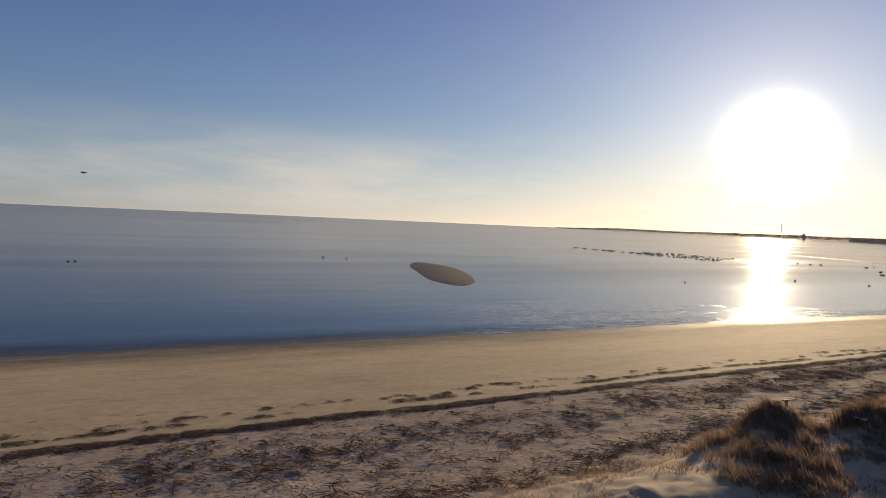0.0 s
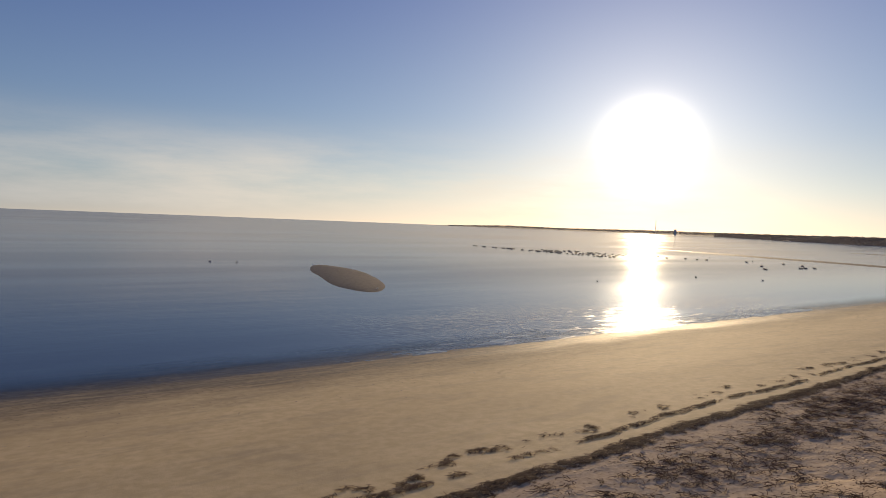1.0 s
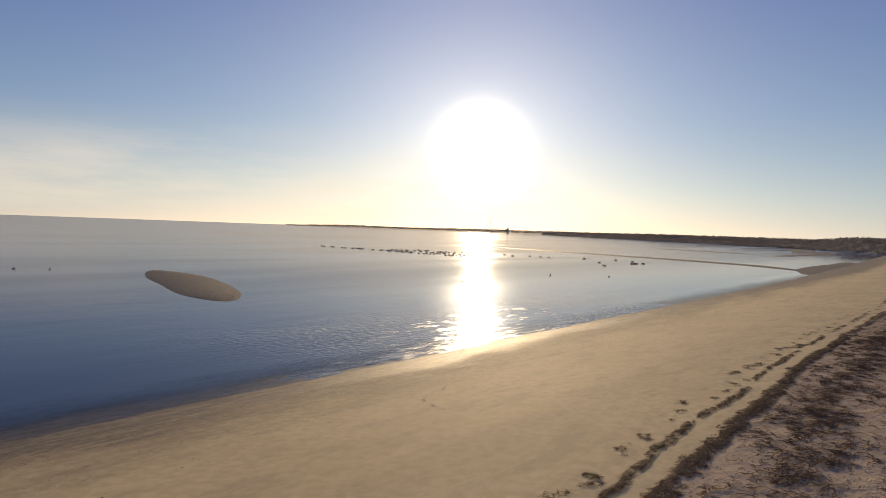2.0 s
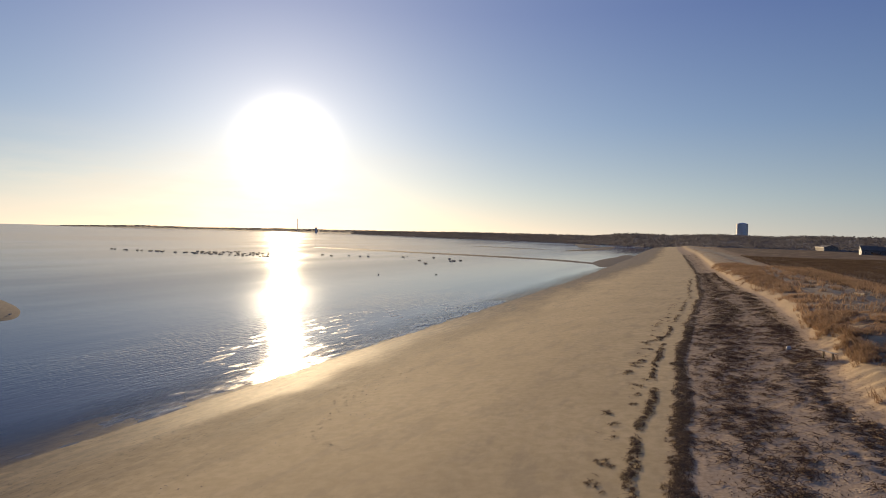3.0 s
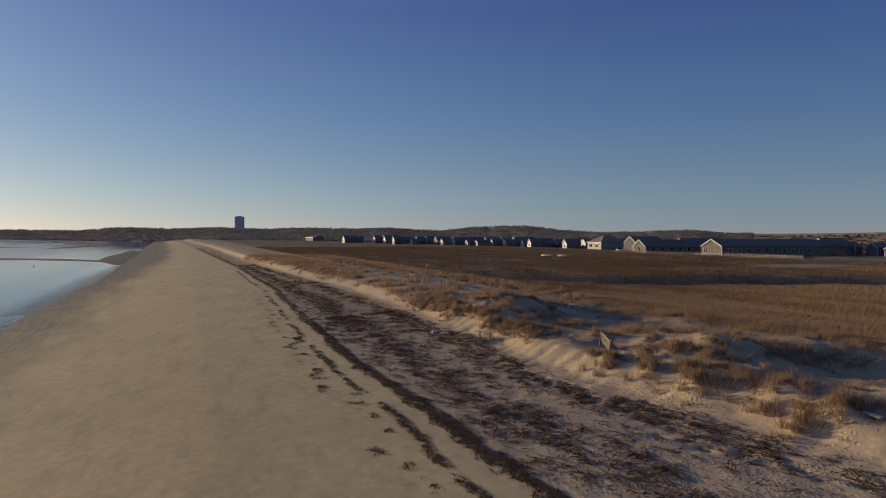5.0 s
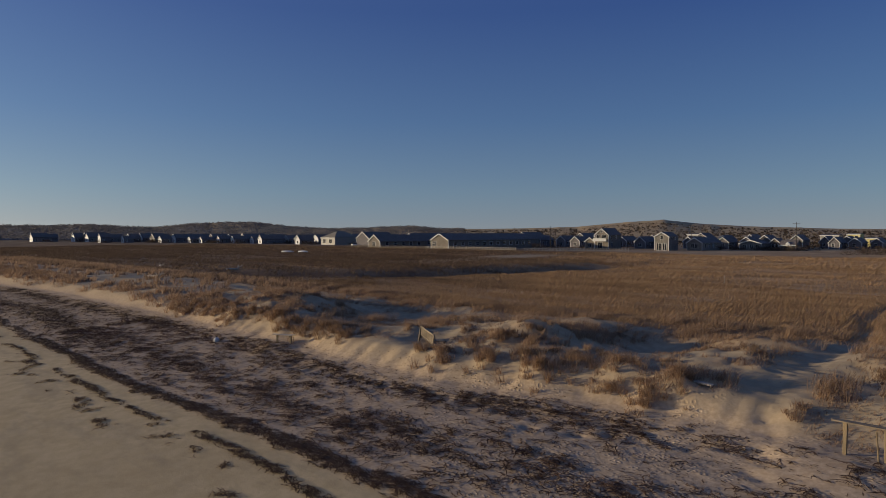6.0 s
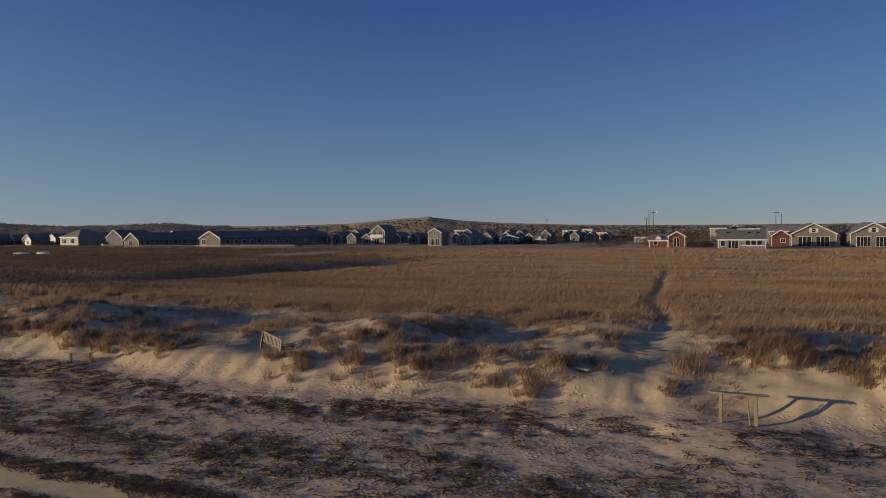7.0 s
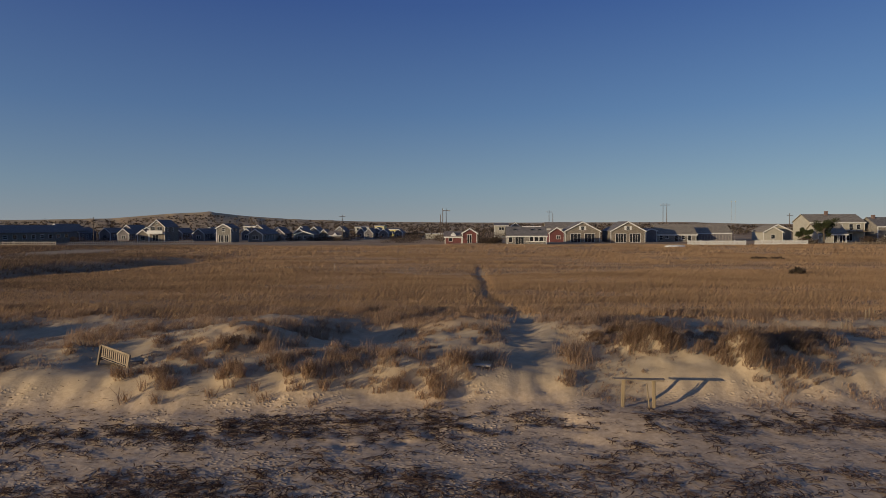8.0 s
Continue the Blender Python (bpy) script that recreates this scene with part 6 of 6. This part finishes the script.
def picket_fence(x0, y0, x1, y1, tall, gap, mat, label):
    a, b = Vector((x0, y0)), Vector((x1, y1))
    n = (b - a).length
    f = thing("picket_fence", x0, y0, ground_z(x0, y0), math.degrees(math.atan2(y1 - y0, x1 - x0)), label, "fence", "village fences")
    for z in (0.25, 0.72):
        part("rail", box(0, n, -0.05, -0.01, z * tall, z * tall + 0.08), mat, f)
    picket = mesh_of("picket", prism([(-0.055, -0.2), (0.055, -0.2), (0.055, tall - 0.08), (0, tall), (-0.055, tall - 0.08)], 0.0, 0.025, True), mat)
    for i in range(int(n / gap) + 1):
        shared("picket", picket, f, pose(i * gap, 0, 0, 0, random.uniform(-1.5, 1.5), 0))
    post = mesh_of("post", box(-0.06, 0.06, -0.07, 0.05, -0.3, tall + 0.1, bevel=0.01), mat)
    for i in range(int(n / 2.4) + 1):
        shared("post", post, f, Matrix.Translation((i * 2.4, -0.06, 0)))
    return f


picket_fence(-29.6, -102.1, -17.3, -102.1, 1.0, 0.17, WHITE, "white picket fence along a sandy yard")
picket_fence(-42.7, -102.5, -31.5, -102.5, 1.0, 0.17, WHITE, "white picket fence along a sandy yard")
picket_fence(130.0, -110.0, 162.0, -105.0, 1.05, 0.55, PALEWOOD, "bleached paling fence at the marsh edge")
picket_fence(104.0, -128.0, 130.0, -114.0, 1.05, 0.40, PALEWOOD, "bleached paling fence at the marsh edge")
picket_fence(163.0, -107.0, 196.0, -102.0, 0.9, 0.5, GREYWOOD, "low grey fence before the motel range")
picket_fence(-86.0, -97.0, -46.0, -98.0, 0.9, 0.8, GREYWOOD, "low grey wire and post fence")


def pole(x, y, tall, arm, label, mat=TAR, r=0.14, category="utility pole", name="utility_pole"):
    p = thing(name, x, y, ground_z(x, y), random.uniform(-25, 25), label, category, "poles in the village")
    part("shaft", rod((0, 0, -0.5), (0.05, 0, tall), r, r * 0.6, 8), mat, p)
    if arm:
        part("crossarm", box(-arm / 2, arm / 2, -0.06, 0.06, tall - 0.75, tall - 0.6), mat, p)
        for s in (-0.42, 0.0, 0.42):
            part("insulator", rod((arm * s, 0, tall - 0.6), (arm * s, 0, tall - 0.38), 0.06, 0.05, 6), METAL, p)
    return p


def along(bearing, reach):
    return 27.4 + reach * math.cos(radians(bearing)), 37.1 + reach * math.sin(radians(bearing))


for bearing, reach, elev, arm in ((-54.45, 255, 0.86, 2.2), (-57.7, 250, 0.97, 2.2), (-68.5, 240, 1.09, 2.2), (-69.8, 235, 1.05, 2.2), (-76.35, 250, 0.87, 0), (-77.6, 235, 1.28, 2.2), (-86.43, 178, 1.13, 0),
                                  (-86.63, 180, 1.70, 0), (-86.94, 185, 1.70, 2.0), (-96.17, 215, 1.36, 2.2), (-96.5, 230, 1.1, 0), (-105.83, 245, 1.87, 2.4), (-106.13, 247, 1.87, 2.4), (-115.38, 240, 0.92, 2.0), (-47.5, 300, 0.8, 2.2), (-42.0, 330, 0.7, 2.2)):
    px, py = along(bearing, reach)
    pole(px, py, 5.1 + reach * math.tan(radians(elev)) - 0.8, arm, "dark wooden utility pole" + (" with a crossarm" if arm else " without an arm"))
for bearing in (-111.16, -111.45):
    px, py = along(bearing, 165)
    p = pole(px, py, 9.9, 0, "tall white flagpole without a flag", CREAM, 0.035, "flagpole", "flagpole")
    part("ball", blob(0.05, 0, 9.95, 0.12, 0.12, 0.12, 2), WHITE, p)


def standpipe(x, y, r, tall):
    t = thing("water_tower", x, y, 0.0, 0, "tall grey cylindrical water tower above the woods", "water tower")
    bm = bmesh.new()
    bmesh.ops.create_cone(bm, cap_ends=True, segments=40, radius1=r, radius2=r, depth=tall, matrix=Matrix.Translation((0, 0, tall / 2)))
    part("tank", bm, TANK, t)
    bm = bmesh.new()
    bmesh.ops.create_cone(bm, cap_ends=True, segments=40, radius1=r * 1.03, radius2=r * 0.25, depth=1.6, matrix=Matrix.Translation((0, 0, tall + 0.8)))
    part("cap", bm, TANK, t)
    for k in range(8):
        a = math.pi * k / 4
        part("rib", box(r - 0.05, r + 0.25, -0.25, 0.25, 0.0, tall, pose(0, 0, 0, 0, 0, math.degrees(a))), TANK, t)
    part("ladder", box(-0.3, 0.3, r, r + 0.35, 0, tall, pose(0, 0, 0, 0, 0, 150)), METAL, t)


standpipe(13.5 + 980 * math.cos(radians(-4.0)), 33 + 980 * math.sin(radians(-4.0)), 7.4, 31.5)


def thin_tower(bearing, reach, top, r, name, label, category):
    x, y = 7 + reach * math.cos(radians(bearing)), 25 + reach * math.sin(radians(bearing))
    t = thing(name, x, y, WATER_Z, 0, label, category)
    part("shaft", rod((0, 0, 0), (0, 0, top), r, r * 0.8, 12), TANK, t)
    part("head", rod((0, 0, top), (0, 0, top + 2 * r), r * 1.25, r * 0.9, 12), TANK, t)


thin_tower(34.7, 2600, 52.0, 1.2, "monument_tower", "slender stone tower far across the bay", "tower")
thin_tower(33.1, 2600, 13.0, 4.6, "far_water_tank", "squat water tank far across the bay", "water tank")


def tree(x, y, tall, label):
    """Wind-shaped evergreen with an open, uneven crown."""
    t = thing("tree", x, y, ground_z(x, y), 0, label, "tree")
    part("trunk", rod((0, 0, -0.3), (0.2, 0.1, tall * 0.7), 0.22, 0.07, 9), TAR, t)
    cx, cy, cz = [], [], []
    for i in range(11):
        a, up, out = random.uniform(0, 6.28), tall * random.uniform(0.3, 0.85), tall * random.uniform(0.25, 0.55)
        tip = (out * math.cos(a), out * math.sin(a), up + 0.25 * out)
        part("limb", rod((0.1, 0.05, up * 0.75), tip, 0.07, 0.02, 6), TAR, t)
        for s in (0.55, 0.8, 1.0):
            cx.append(tip[0] * s)
            cy.append(tip[1] * s)
            cz.append(up * 0.8 + (tip[2] - up * 0.8) * s)
    cx, cy, cz = np.array(cx), np.array(cy), np.array(cz)
    V, F = leaf_cloud(cx, cy, cz, 0.16 * tall, 0.11 * tall, 190, 0.13)
    crown = tri_mesh("crown", V, F, LEAVES)
    crown.parent = t


tree(-53.2, -116.0, 5.8, "dark wind-shaped evergreen tree beside the cottages")
tree(-49.5, -118.0, 3.6, "small dark evergreen beside a cream cottage")
tree(-78.0, -122.0, 4.6, "dark evergreen at the edge of the village")


def thicket(name, spots, label, mat, per=260, leaf=0.14):
    a = np.array(spots, float)
    z = height(a[:, 0], a[:, 1])
    V, F = leaf_cloud(a[:, 0], a[:, 1], z + 0.35 * a[:, 3], a[:, 2], a[:, 3] * 0.7, per, leaf)
    return tagged(tri_mesh(name, V, F, mat), label, "shrubs", kind="stuff")


yard = [(rng.uniform(22, 27), rng.uniform(-124, -112), 1.3, 1.3) for _ in range(14)]
yard += [(rng.uniform(76, 103), rng.uniform(-196, -187), 1.7, 1.3) for _ in range(26)]
yard += [(rng.uniform(-52, -44), rng.uniform(-118, -112), 1.2, 1.2) for _ in range(8)] + [(rng.uniform(-84, -60), rng.uniform(-118, -108), 1.6, 1.7) for _ in range(24)]
yard += [(rng.uniform(-12, -8.7), -48.4, 0.7, 0.35) for _ in range(8)] + [(-2.4, -24.0, 0.7, 0.75), (-2.8, -24.2, 0.5, 0.6), (-2.0, -23.8, 0.5, 0.5)]
yard += [(rng.uniform(10, 60), rng.uniform(-200, -150), 2.2, 2.0) for _ in range(60)] + [(rng.uniform(-50, 8), rng.uniform(-170, -142), 2.0, 1.8) for _ in range(36)]
thicket("yard_shrubs", yard, "bare brown shrubs and brambles in the village", BRUSH)
yard_back = [(rng.uniform(150, 430), rng.uniform(-185, -60), 3.0, 1.7) for _ in range(150)]
yard_back = [s for s in yard_back if s[1] < np.interp(s[0], [150, 260, 330, 400, 430], [-160, -150, -112, -60, -40])]
thicket("village_brush", yard_back, "brown winter brush between the far cottages", BRUSH, 110, 0.3)
back = [(rng.uniform(-150, 420), rng.uniform(-330, -200), 4.5, 2.6) for _ in range(420)]
thicket("back_brush", back, "brown winter thicket behind the village", BRUSH, 60, 0.4)


def rowing_boat(x, y, turn, length, label):
    """An upturned hull on trestles."""
    b = thing("boat", x, y, ground_z(x, y), turn, label, "boat")
    bm = bmesh.new()
    rings = []
    for i in range(9):
        u = 2 * i / 8 - 1
        half = 0.62 * (1 - abs(u) ** 2.6) + 0.04
        rings.append([bm.verts.new((u * length / 2, half * math.cos(a), 0.12 + 0.42 * (1 - 0.4 * u * u) * math.sin(a))) for a in [math.pi * j / 8 for j in range(9)]])
    for p, q in zip(rings, rings[1:]):
        for j in range(8):
            bm.faces.new((p[j], p[j + 1], q[j + 1], q[j]))
        bm.faces.new((p[0], q[0], q[8], p[8]))
    bm.faces.new(rings[0])
    bm.faces.new(rings[-1])
    bmesh.ops.recalc_face_normals(bm, faces=bm.faces)
    part("hull", bm, WHITE, b)
    part("keel", box(-length / 2 + 0.2, length / 2 - 0.2, -0.03, 0.03, 0.50, 0.60), GREYWOOD, b)
    for s in (-0.3, 0.3):
        part("trestle", box(length * s - 0.05, length * s + 0.05, -0.5, 0.5, -0.1, 0.13), GREYWOOD, b)


rowing_boat(-9.6, -85.3, 8, 4.0, "white upturned boat on the sandy flat")
rowing_boat(158.0, -52.0, 30, 3.4, "white upturned skiff on the marsh")
rowing_boat(154.0, -54.0, 20, 3.0, "white upturned skiff beside another")


def parked_car(x, y, turn, paint, label):
    c = thing("car", x, y, ground_z(x, y), turn, label, "car")
    body = prism([(-2.1, 0.35), (2.1, 0.35), (2.15, 0.75), (1.2, 0.92), (-1.9, 0.95), (-2.15, 0.7)], -0.85, 0.85, True)
    part("body", body, paint, c)
    part("cabin", prism([(-1.7, 0.95), (0.9, 0.93), (0.3, 1.45), (-1.35, 1.47)], -0.72, 0.72, True), GLASS, c, "dark glazed cabin")
    for sx in (-1.3, 1.35):
        for sy in (-0.8, 0.8):
            w = part("wheel", rod((sx, sy - 0.1, 0.33), (sx, sy + 0.1, 0.33), 0.33, 0.33, 16), RUBBER, c)
            part("hub", rod((sx, sy - 0.115, 0.33), (sx, sy + 0.115, 0.33), 0.17, 0.17, 12), METAL, w)
    for s in (-0.6, 0.6):
        part("headlight", box(2.08, 2.17, s - 0.15, s + 0.15, 0.62, 0.74), WHITE, c)


parked_car(219.0, -122.0, 150, WHITE, "white car parked beside the road")
parked_car(227.0, -129.0, 140, METAL, "silver car parked beside the road")
parked_car(34.5, -128.0, 20, TAR, "dark car parked among the cottages")
